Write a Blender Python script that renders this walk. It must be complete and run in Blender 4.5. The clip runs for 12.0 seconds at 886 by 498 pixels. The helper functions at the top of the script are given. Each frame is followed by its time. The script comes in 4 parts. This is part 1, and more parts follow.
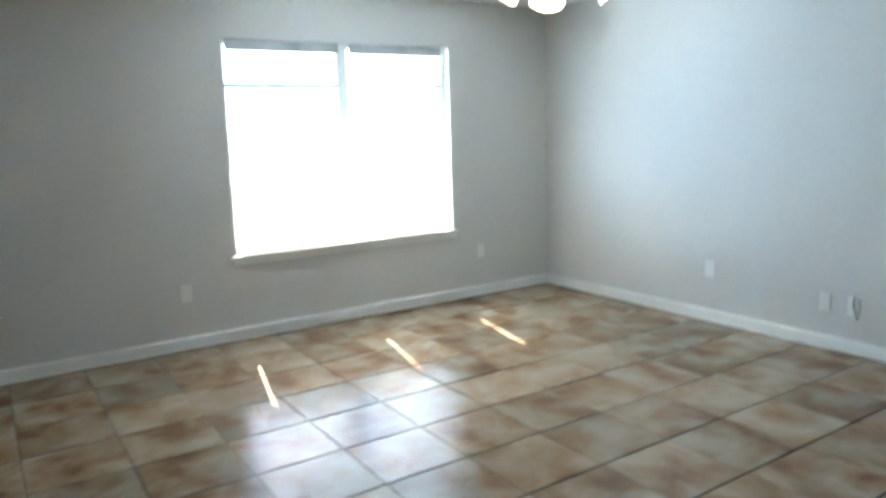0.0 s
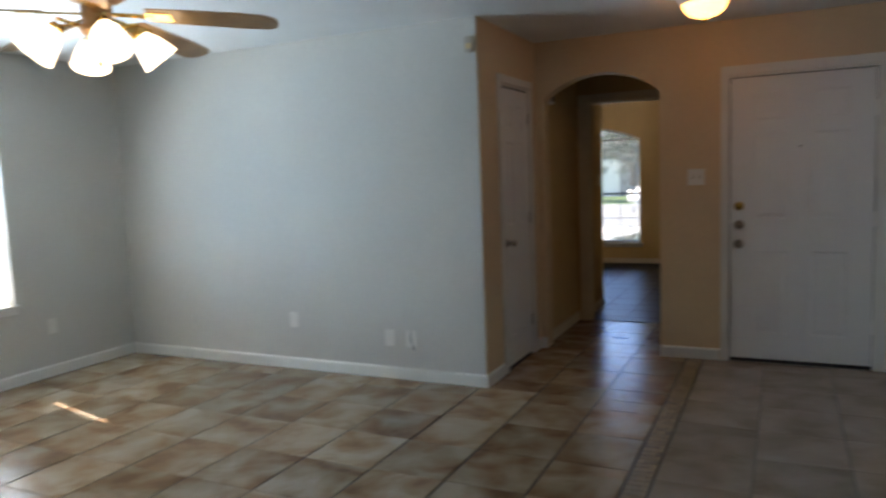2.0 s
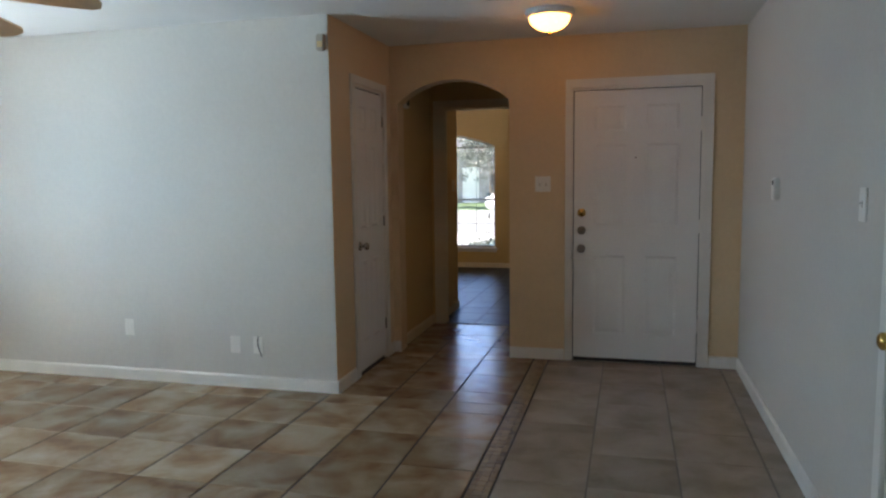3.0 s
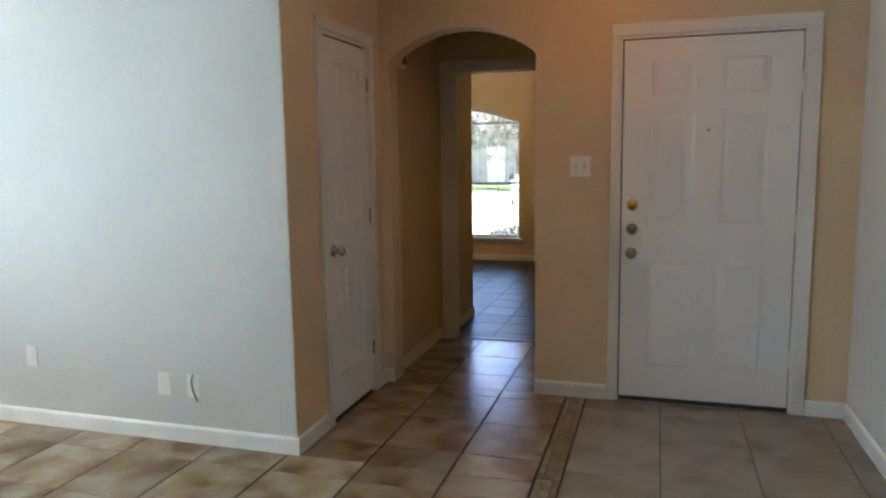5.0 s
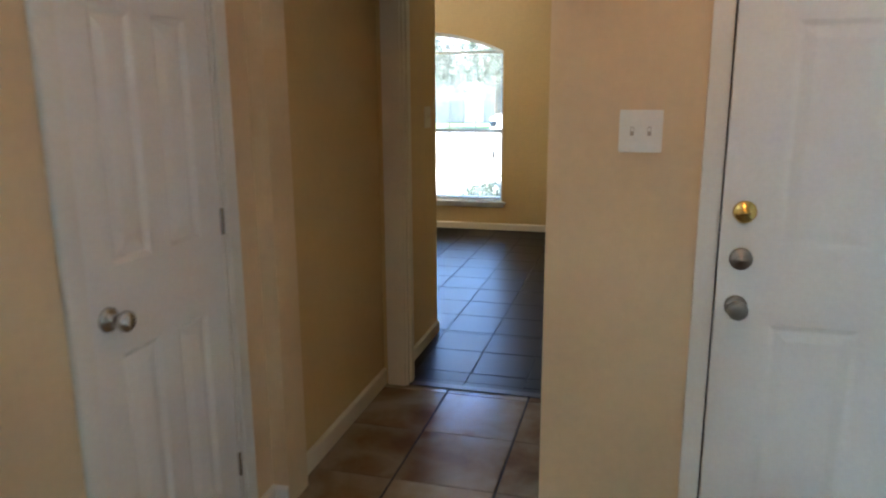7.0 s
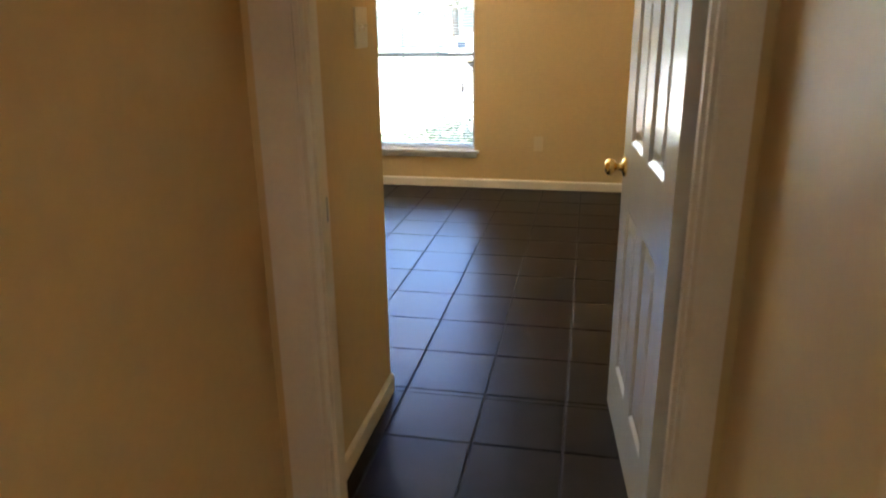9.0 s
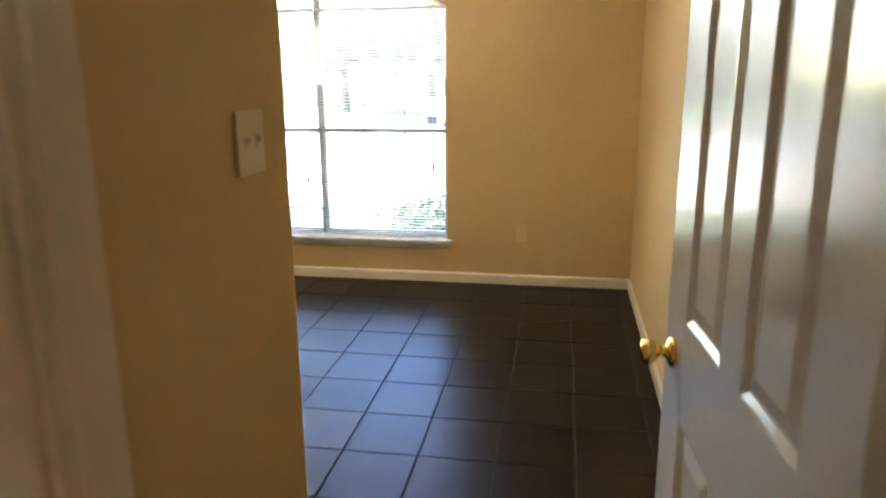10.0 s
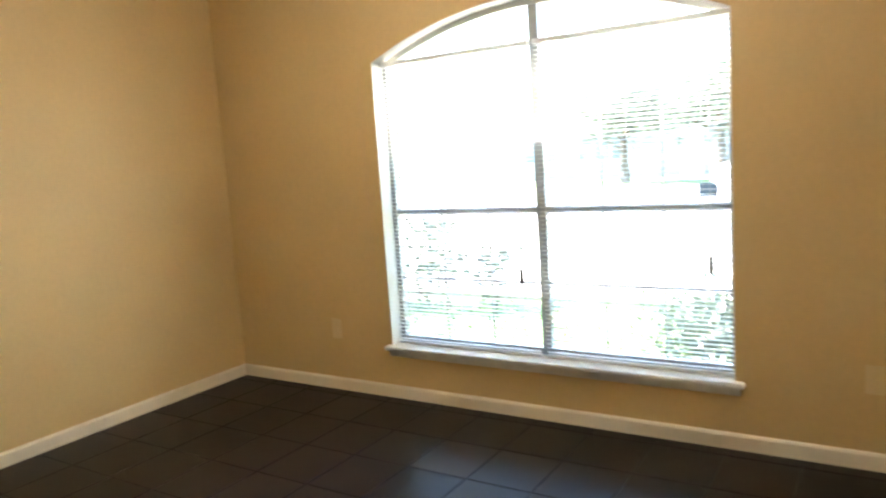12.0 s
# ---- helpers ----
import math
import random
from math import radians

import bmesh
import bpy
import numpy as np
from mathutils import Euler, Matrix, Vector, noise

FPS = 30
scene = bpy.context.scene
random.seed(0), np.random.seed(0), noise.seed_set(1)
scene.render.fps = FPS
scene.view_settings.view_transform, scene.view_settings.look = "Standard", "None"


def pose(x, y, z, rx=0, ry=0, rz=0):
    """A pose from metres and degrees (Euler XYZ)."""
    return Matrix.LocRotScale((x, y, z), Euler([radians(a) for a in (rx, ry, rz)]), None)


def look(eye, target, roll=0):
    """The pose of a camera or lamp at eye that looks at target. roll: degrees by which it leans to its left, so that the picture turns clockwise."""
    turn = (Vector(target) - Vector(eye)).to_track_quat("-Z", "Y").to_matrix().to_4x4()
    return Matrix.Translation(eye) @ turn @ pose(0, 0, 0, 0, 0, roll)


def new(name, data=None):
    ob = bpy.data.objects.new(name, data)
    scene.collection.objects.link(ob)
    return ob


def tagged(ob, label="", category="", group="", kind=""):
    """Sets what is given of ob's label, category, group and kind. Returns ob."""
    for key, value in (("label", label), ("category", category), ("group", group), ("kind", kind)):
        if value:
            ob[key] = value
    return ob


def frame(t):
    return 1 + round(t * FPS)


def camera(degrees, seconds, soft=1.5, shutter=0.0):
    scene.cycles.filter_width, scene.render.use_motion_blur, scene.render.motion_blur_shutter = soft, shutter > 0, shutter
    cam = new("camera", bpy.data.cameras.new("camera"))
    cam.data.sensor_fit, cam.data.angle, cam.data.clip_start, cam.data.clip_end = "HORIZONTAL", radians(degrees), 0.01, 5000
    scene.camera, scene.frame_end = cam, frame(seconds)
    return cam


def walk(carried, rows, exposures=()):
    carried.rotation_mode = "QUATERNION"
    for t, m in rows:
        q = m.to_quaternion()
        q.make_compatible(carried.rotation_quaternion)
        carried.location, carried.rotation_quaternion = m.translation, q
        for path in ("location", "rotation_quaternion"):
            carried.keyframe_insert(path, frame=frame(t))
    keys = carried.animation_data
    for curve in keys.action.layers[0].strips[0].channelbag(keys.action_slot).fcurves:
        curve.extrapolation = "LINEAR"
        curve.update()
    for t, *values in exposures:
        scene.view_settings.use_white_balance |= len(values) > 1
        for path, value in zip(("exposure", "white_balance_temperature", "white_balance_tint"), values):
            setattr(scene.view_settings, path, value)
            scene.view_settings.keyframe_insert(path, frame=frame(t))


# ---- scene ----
cam = camera(64.0, 12.0, soft=2.2, shutter=0.4)
PATH = [
    (0, (0.536, -0.075, 1.411), (-1.115, 1.004, 1.08), -1.8),
    (0.5, (0.567, -0.004, 1.519), (-1.007, 1.227, 1.426), -0.9),
    (0.8, (0.562, -0.065, 1.511), (-0.948, 1.247, 1.476), -2.2),
    (1, (0.569, -0.094, 1.512), (-0.884, 1.278, 1.41), -2.8),
    (1.5, (0.651, -0.072, 1.454), (-0.573, 1.494, 1.233), -2.5),
    (2, (0.774, -0.055, 1.426), (-0.092, 1.736, 1.218), -2.2),
    (2.5, (0.834, 0.005, 1.423), (0.266, 1.915, 1.253), -1.2),
    (3, (0.828, 0.017, 1.408), (0.322, 1.941, 1.204), -0.7),
    (3.2, (0.825, 0.054, 1.407), (0.269, 1.958, 1.149), -0.7),
    (4.8, (0.624, 1.112, 1.418), (0.096, 3.022, 1.151), -0.7),
    (5, (0.619, 1.318, 1.406), (0.043, 3.216, 1.148), -0.8),
    (5.5, (0.52, 1.793, 1.412), (-0.053, 3.676, 1.055), 1.9),
    (6, (0.397, 2.302, 1.462), (-0.118, 4.225, 1.272), 0.1),
    (6.5, (0.327, 2.805, 1.457), (-0.245, 4.69, 1.113), -0.4),
    (7, (0.186, 3.331, 1.451), (-0.322, 5.216, 1.017), -0.3),
    (9, (-0.264, 5.077, 1.345), (-0.646, 6.937, 0.717), -0.7),
    (9.5, (-0.363, 5.514, 1.383), (-0.575, 7.417, 0.803), -1.6),
    (10, (-0.37, 5.955, 1.433), (-0.697, 7.868, 0.949), -0.4),
    (10.5, (-0.419, 6.382, 1.422), (-0.648, 8.314, 0.959), -2.0),
    (11, (-0.413, 6.769, 1.377), (-0.745, 8.7, 0.975), -2.7),
    (11.5, (-0.535, 7.134, 1.321), (-1.282, 8.963, 1.007), -2.5),
    (12, (-0.602, 7.583, 1.331), (-1.667, 9.256, 1.074), -3.8),
]
EXPOSURES = [(0.0, 3.0, 6700, 12), (1.0, 2.5, 6800, 13), (2.0, 2.25, 7150, 16), (3.0, 2.55, 7350, 16), (5.0, 3.15, 7500, 15), (6.0, 3.5, 7400, 14), (7.0, 3.85, 6700, 6), (9.0, 4.45, 7350, 11), (12.0, 4.3, 7200, 9)]
LIVING_W = 9.6
LIVING_UP = 7.5
BED_UP = 4.3
BED_SKY = 0.22
SHADE_E = 1.2
DOME_E = 1.6
FAN_PHASE = 28.5
walk(cam, [(t, look(eye, target, roll)) for t, eye, target, roll in PATH], exposures=EXPOSURES)

# ---- light ----
SUN_FROM = Vector((-0.97, 0.21, 0.93)).normalized()
world = bpy.data.worlds.new("sky")
scene.world = world
world.use_nodes = True
wn = world.node_tree.nodes
sky = wn.new("ShaderNodeTexSky")
sky.sky_type = "NISHITA"
sky.sun_disc = False
sky.dust_density, sky.ozone_density = 0.2, 3.0
sky.sun_elevation = math.asin(SUN_FROM.z)
sky.sun_rotation = math.atan2(SUN_FROM.x, SUN_FROM.y)
wn["Background"].inputs["Strength"].default_value = 0.15
world.node_tree.links.new(sky.outputs["Color"], wn["Background"].inputs["Color"])
sun = new("sun", bpy.data.lights.new("sun", "SUN"))
sun.data.energy, sun.data.angle, sun.data.color = 5.0, radians(0.53), (1.0, 0.97, 0.93)
sun.matrix_world = look(SUN_FROM * 30, (0, 0, 0))
WINDOW_GLOW = new("window_daylight", bpy.data.lights.new("window_daylight", "AREA"))
WINDOW_GLOW.data.shape, WINDOW_GLOW.data.size, WINDOW_GLOW.data.size_y = "RECTANGLE", 1.79, 1.44
WINDOW_GLOW.data.energy, WINDOW_GLOW.data.color = LIVING_W, (0.29, 0.61, 1.0)
WINDOW_GLOW.matrix_world = look((-4.425, 2.283, 1.324), (0, 2.283, 1.324))


def sky_lamp(name, at, aim, w, h, watts, color, spread):
    """Added area lamp at a window; stands in for daylight off the blinds, bright ground and sky."""
    ob = new(name, bpy.data.lights.new(name, "AREA"))
    ob.data.shape, ob.data.size, ob.data.size_y, ob.data.spread = "RECTANGLE", w, h, radians(spread)
    ob.data.energy, ob.data.color = watts, color
    ob.matrix_world = look(at, aim)
    return ob


sky_lamp("living_bounce_fill", (-4.27, 2.283, 1.45), (-3.63, 2.5, 2.21), 1.7, 0.7, LIVING_UP, (0.60, 0.81, 1.0), 84)
sky_lamp("bedroom_bounce_fill", (-2.05, 10.66, 1.32), (-2.05, 10.02, 2.08), 1.7, 0.7, BED_UP, (0.97, 0.98, 1.0), 76)


# Added blue lamps tilted down, so the floor shows a sky reflection.
for z in (0.80, 1.52):
    sky_lamp("bedroom_sky_fill", (-2.05, 10.60, z), (-2.05, 9.60, z - 0.47), 1.72, 0.66, BED_SKY, (0.07, 0.27, 1.0), 46)


# ---- materials ----
def mat(name, color, rough=0.6, metal=0.0, var=0.12, scale=6.0, fine=90.0, bump=0.15, bump_scale=120.0, per=0.0, coat=0.0, stain=None):
    """A surface with broad and fine tone variation, relief, and tone that differs from piece to piece."""
    m = bpy.data.materials.new(name)
    m.use_nodes = True
    n, l = m.node_tree.nodes, m.node_tree.links
    b = n["Principled BSDF"]
    b.inputs["Metallic"].default_value, b.inputs["Coat Weight"].default_value = metal, coat
    tc = n.new("ShaderNodeTexCoord")
    big, small = n.new("ShaderNodeTexNoise"), n.new("ShaderNodeTexNoise")
    big.inputs["Scale"].default_value, big.inputs["Detail"].default_value = scale, 5
    small.inputs["Scale"].default_value, small.inputs["Detail"].default_value = fine, 3
    info = n.new("ShaderNodeObjectInfo")
    offs = n.new("ShaderNodeVectorMath")
    offs.operation = "MULTIPLY_ADD"
    comb = n.new("ShaderNodeCombineXYZ")
    for k in range(3):
        l.new(info.outputs["Random"], comb.inputs[k])
    l.new(comb.outputs[0], offs.inputs[0])
    offs.inputs[1].default_value = (37.0, 53.0, 71.0) if per else (0, 0, 0)
    l.new(tc.outputs["Object"], offs.inputs[2])
    for x in (big, small):
        l.new(offs.outputs[0], x.inputs["Vector"])
    ramp = n.new("ShaderNodeValToRGB")
    ramp.color_ramp.elements[0].position, ramp.color_ramp.elements[1].position = 0.32, 0.68
    dark = stain or tuple(c * (1 - 2 * var) for c in color)
    light = tuple(min(1, c * (1 + var)) for c in color)
    ramp.color_ramp.elements[0].color, ramp.color_ramp.elements[1].color = (*dark, 1), (*light, 1)
    l.new(big.outputs["Fac"], ramp.inputs["Fac"])
    hsv = n.new("ShaderNodeHueSaturation")
    l.new(ramp.outputs["Color"], hsv.inputs["Color"])
    val = n.new("ShaderNodeMath")
    val.operation = "MULTIPLY_ADD"
    l.new(info.outputs["Random"], val.inputs[0])
    val.inputs[1].default_value, val.inputs[2].default_value = 2 * per, 1 - per
    grain = n.new("ShaderNodeMath")
    grain.operation = "MULTIPLY_ADD"
    l.new(small.outputs["Fac"], grain.inputs[0])
    grain.inputs[1].default_value = 0.12
    l.new(val.outputs[0], grain.inputs[2])
    l.new(grain.outputs[0], hsv.inputs["Value"])
    l.new(hsv.outputs["Color"], b.inputs["Base Color"])
    rr = n.new("ShaderNodeMapRange")
    rr.inputs["To Min"].default_value, rr.inputs["To Max"].default_value = max(0.03, rough * 0.8), min(1, rough * 1.2)
    l.new(big.outputs["Fac"], rr.inputs["Value"])
    l.new(rr.outputs[0], b.inputs["Roughness"])
    if bump:
        bt, bn = n.new("ShaderNodeTexNoise"), n.new("ShaderNodeBump")
        bt.inputs["Scale"].default_value, bt.inputs["Detail"].default_value = bump_scale, 3
        bn.inputs["Strength"].default_value, bn.inputs["Distance"].default_value = bump, 0.004
        l.new(offs.outputs[0], bt.inputs["Vector"])
        l.new(bt.outputs["Fac"], bn.inputs["Height"])
        l.new(bn.outputs["Normal"], b.inputs["Normal"])
    return m


def glow(name, color, strength, body=(0.9, 0.85, 0.75)):
    m = bpy.data.materials.new(name)
    m.use_nodes = True
    b = m.node_tree.nodes["Principled BSDF"]
    b.inputs["Base Color"].default_value = (*body, 1)
    b.inputs["Emission Color"].default_value, b.inputs["Emission Strength"].default_value = (*color, 1), strength
    b.inputs["Roughness"].default_value = 0.35
    return m


def tile_mat(name, colors, rough, per, bump, coat):
    """Stone-look tile: patches of several tones that fall differently on every tile."""
    m = mat(name, colors[0], rough, 0, 0.1, 4, 60, bump, 25, per, coat)
    n, l = m.node_tree.nodes, m.node_tree.links
    for x in n:
        if x.type == "TEX_NOISE" and x.inputs["Scale"].default_value == 4:
            x.inputs["Distortion"].default_value = 0.35
    ramp = next(x for x in n if x.type == "VALTORGB")
    e = ramp.color_ramp.elements
    for k, c in enumerate(colors):
        p = 0.32 + 0.35 * k / (len(colors) - 1)
        if k == 0:
            el = e[0]
        elif k == len(colors) - 1:
            el = e[len(e) - 1]
        else:
            el = e.new(p)
        el.position, el.color = p, (*c, 1)
    return m


M_WALL = mat("off_white_wall_paint", (0.59, 0.565, 0.515), 0.55, var=0.02, scale=1.2, fine=40, bump=0.18, bump_scale=160)
M_TAN = mat("tan_wall_paint", (0.69, 0.52, 0.325), 0.5, var=0.04, scale=1.2, fine=40, bump=0.18, bump_scale=160)
# Same tan paint; the golden cast of the light is put into the colour.
M_TAN_CAST = mat("tan_wall_paint_golden_cast", (0.605, 0.41, 0.18), 0.5, var=0.04, scale=1.2, fine=40, bump=0.18, bump_scale=160)
M_CEIL = mat("ceiling_paint", (0.76, 0.76, 0.74), 0.9, var=0.03, scale=1.5, bump=0.35, bump_scale=90)
M_TRIM = mat("white_trim_paint", (0.76, 0.74, 0.69), 0.35, var=0.04, scale=3, bump=0.05)
M_CREAM = mat("cream_trim_paint", (0.71, 0.61, 0.45), 0.35, var=0.04, scale=3, bump=0.05)
M_ALMOND = mat("almond_plastic", (0.74, 0.715, 0.66), 0.4, var=0.02, bump=0)
M_TAUPE = mat("aged_beige_plastic", (0.42, 0.36, 0.29), 0.45, var=0.04, bump=0)
M_BEIGE = mat("beige_plastic", (0.64, 0.48, 0.24), 0.4, var=0.02, bump=0)
M_DOOR = mat("white_door_paint", (0.76, 0.755, 0.73), 0.36, var=0.006, scale=1, bump=0.08, bump_scale=60)
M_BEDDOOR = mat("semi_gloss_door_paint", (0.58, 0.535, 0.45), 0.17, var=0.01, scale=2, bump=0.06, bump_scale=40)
M_GROUT = mat("dark_grout", (0.04, 0.03, 0.024), 0.9, bump=0.3)
M_GROUT_D = mat("charcoal_grout", (0.012, 0.010, 0.009), 0.9, bump=0.3)
M_GROUT_L = mat("grey_grout", (0.13, 0.11, 0.095), 0.9, bump=0.3)
M_TILE = tile_mat("mottled_brown_tile", [(0.165, 0.090, 0.045), (0.235, 0.143, 0.075), (0.27, 0.19, 0.115), (0.315, 0.242, 0.16), (0.35, 0.288, 0.21)], 0.22, 0.22, 0.12, 0.0)
M_TILE.node_tree.nodes["Principled BSDF"].inputs["Specular IOR Level"].default_value = 0.28
M_TILE_L = tile_mat("pale_beige_tile", [(0.23, 0.18, 0.135), (0.285, 0.235, 0.185), (0.33, 0.28, 0.23)], 0.22, 0.07, 0.06, 0.0)
M_TILE_D = mat("dark_slate_tile", (0.021, 0.0145, 0.0095), 0.35, 0, 0.18, 3.5, 70, 0.04, 30, 0.18)
M_TILE_D.node_tree.nodes["Principled BSDF"].inputs["Specular IOR Level"].default_value = 0.09
M_BORDER = tile_mat("bronze_border_tile", [(0.10, 0.055, 0.022), (0.26, 0.17, 0.08), (0.16, 0.09, 0.04)], 0.35, 0.15, 0.4, 0.0)
M_STRIP = mat("dark_bronze_strip", (0.05, 0.035, 0.022), 0.4, 0.3, bump=0.05)
M_CHROME = mat("brushed_nickel", (0.55, 0.53, 0.50), 0.22, 1.0, bump=0)
M_STEEL = mat("dull_steel", (0.27, 0.25, 0.225), 0.33, 1.0, bump=0)
M_BRASS = mat("polished_brass", (0.80, 0.55, 0.18), 0.18, 1.0, bump=0)
M_PEWTER = mat("grey_bronze_metal", (0.30, 0.28, 0.25), 0.45, 0.7, bump=0.05)
M_COPPER = mat("antique_copper", (0.50, 0.30, 0.15), 0.45, 0.4, bump=0.05)
M_BLADE = mat("light_oak_blade", (0.46, 0.30, 0.16), 0.4, var=0.15, scale=5, bump=0.05)
M_PLATE = mat("white_plastic", (0.78, 0.76, 0.71), 0.35, var=0.02, bump=0)
M_DARK = mat("dark_plastic", (0.03, 0.03, 0.03), 0.5, bump=0)
M_SLOT = mat("slot_shadow_grey", (0.10, 0.095, 0.09), 0.7, bump=0)
M_SLAT = mat("white_blind_slat", (0.80, 0.80, 0.78), 0.4, var=0.02, bump=0)
M_ALU = mat("grey_aluminium_frame", (0.42, 0.42, 0.41), 0.45, 0.3, bump=0.03)
M_SILL = mat("pale_stone_sill", (0.70, 0.67, 0.62), 0.36, var=0.08, scale=9, bump=0.05)
M_STICKER = mat("blue_grey_label", (0.18, 0.30, 0.45), 0.5, bump=0)
M_SHADE = glow("lit_frosted_glass", (1.0, 0.83, 0.58), SHADE_E)
M_DOME = glow("lit_amber_glass", (1.0, 0.44, 0.11), DOME_E, (0.8, 0.6, 0.35))
M_LAWN = mat("lawn", (0.07, 0.12, 0.035), 0.9, var=0.3, scale=1.5, fine=30, bump=0.8, bump_scale=40)
M_BLADEG = mat("grass_blade", (0.08, 0.14, 0.035), 0.7, var=0.3, bump=0)
M_CONCRETE = mat("pale_concrete", (0.42, 0.40, 0.37), 0.9, var=0.1, scale=1, bump=0.3)
M_ASPHALT = mat("asphalt", (0.16, 0.16, 0.155), 0.9, var=0.1, scale=2, bump=0.4)
M_CAR = mat("white_car_paint", (0.75, 0.76, 0.77), 0.2, var=0.02, coat=0.8, bump=0)
# Blue-grey base: the sky's reflection is put into the glass colour.
M_CARGLASS = mat("sky_tinted_glass", (0.16, 0.20, 0.25), 0.08, bump=0)
M_TYRE = mat("black_rubber", (0.04, 0.04, 0.04), 0.8, bump=0.1)
M_BRICK = mat("grey_brick", (0.34, 0.31, 0.29), 0.85, var=0.15, scale=3, bump=0.5)
M_ROOF = mat("grey_shingle", (0.13, 0.13, 0.135), 0.9, var=0.2, scale=4, bump=0.6)
M_BARK = mat("grey_bark", (0.13, 0.10, 0.08), 0.9, var=0.25, scale=6, bump=0.8)
M_LEAF = mat("green_leaf", (0.12, 0.15, 0.115), 0.6, var=0.3, scale=3, bump=0, per=0.2)

M_GLASS = bpy.data.materials.new("window_glass")
M_GLASS.use_nodes = True
gb = M_GLASS.node_tree.nodes["Principled BSDF"]
gb.inputs["Base Color"].default_value = (0.97, 0.99, 0.99, 1)
gb.inputs["Transmission Weight"].default_value, gb.inputs["Roughness"].default_value, gb.inputs["IOR"].default_value = 1.0, 0.0, 1.45


# ---- mesh tools ----
def add_box(bm, x0, x1, y0, y1, z0, z1, bevel=0.0, m=None):
    vs = bmesh.ops.create_cube(bm, size=1.0)["verts"]
    bmesh.ops.scale(bm, vec=(x1 - x0, y1 - y0, z1 - z0), verts=vs)
    bmesh.ops.translate(bm, vec=((x0 + x1) / 2, (y0 + y1) / 2, (z0 + z1) / 2), verts=vs)
    if bevel:
        es = list({e for v in vs for e in v.link_edges})
        r = bmesh.ops.bevel(bm, geom=es, offset=bevel, segments=2, affect="EDGES")
        vs = list({v for f in r["faces"] for v in f.verts} | {v for v in vs if v.is_valid})
    if m is not None:
        bmesh.ops.transform(bm, matrix=m, verts=vs)
    return vs


def box(x0, x1, y0, y1, z0, z1, bevel=0.0):
    bm = bmesh.new()
    add_box(bm, x0, x1, y0, y1, z0, z1, bevel)
    return bm


def lathe(profile, seg=24, m=None, bm=None):
    """A turned body from (radius, height) pairs about z."""
    bm = bm or bmesh.new()
    rings = []
    for r, z in profile:
        rings.append([bm.verts.new((r * math.cos(2 * math.pi * k / seg), r * math.sin(2 * math.pi * k / seg), z)) for k in range(seg)])
    for a, b in zip(rings, rings[1:]):
        for k in range(seg):
            bm.faces.new((a[k], a[(k + 1) % seg], b[(k + 1) % seg], b[k]))
    bm.faces.new(list(reversed(rings[0])))
    bm.faces.new(rings[-1])
    if m is not None:
        bmesh.ops.transform(bm, matrix=m, verts=[v for r in rings for v in r])
    return bm


def mesh_of(name, bm, material, smooth=False):
    bmesh.ops.recalc_face_normals(bm, faces=bm.faces)
    me = bpy.data.meshes.new(name)
    bm.to_mesh(me)
    bm.free()
    me.materials.append(material)
    if smooth:
        for p in me.polygons:
            p.use_smooth = True
    return me


def part(name, bm, material, parent=None, label="", smooth=False):
    ob = new(name, mesh_of(name, bm, material, smooth))
    ob.parent = parent
    if label:
        ob["label"] = label
    return ob


def thing(name, label, category, at=None, group="", kind=""):
    ob = new(name)
    ob.empty_display_size = 0.05
    if at is not None:
        ob.matrix_world = at
    return tagged(ob, label, category, group, kind)


def structure(name, bm, material, label, category):
    return tagged(part(name, bm, material), label, category, kind="structure")


def wall_bm(axis, face0, face1, u0, u1, z0, z1, holes=()):
    """A wall with openings right through it. axis 'x': thickness in x and length in y. holes: (u0, u1, z0, z1, rise); rise
    is the height of a segmental arch that ends at z1."""
    bm = bmesh.new()
    us = sorted({u0, u1, *[h[0] for h in holes], *[h[1] for h in holes]})
    zs = sorted({z0, z1, *[h[2] for h in holes], *[h[3] for h in holes]})

    def put(a, b, c, d):
        if axis == "x":
            add_box(bm, face0, face1, a, b, c, d)
        else:
            add_box(bm, a, b, face0, face1, c, d)

    for a, b in zip(us, us[1:]):
        run = None
        for c, d in zip(zs, zs[1:]):
            inside = any(h[0] <= (a + b) / 2 <= h[1] and h[2] <= (c + d) / 2 <= h[3] for h in holes)
            if inside:
                if run:
                    put(a, b, *run)
                run = None
            else:
                run = (run[0], d) if run else (c, d)
        if run:
            put(a, b, *run)
    for h in holes:
        if len(h) > 4 and h[4]:
            arch_fill(bm, axis, face0, face1, *h)
    return bm


def arc_z(u, a, b, z1, rise):
    half, mid = (b - a) / 2, (a + b) / 2
    r = (half * half + rise * rise) / (2 * rise)
    return z1 - r + math.sqrt(max(0, r * r - (u - mid) ** 2))


def arch_fill(bm, axis, face0, face1, a, b, zb, z1, rise):
    n = 24
    rows = []
    for k in range(n + 1):
        u = a + (b - a) * k / n
        z = min(arc_z(u, a, b, z1, rise), z1 - 0.0005)
        pts = [(face0, u, z), (face1, u, z), (face1, u, z1), (face0, u, z1)]
        rows.append([bm.verts.new(p if axis == "x" else (p[1], p[0], p[2])) for p in pts])
    for p, q in zip(rows, rows[1:]):
        for i in range(4):
            bm.faces.new((p[i], p[(i + 1) % 4], q[(i + 1) % 4], q[i]))


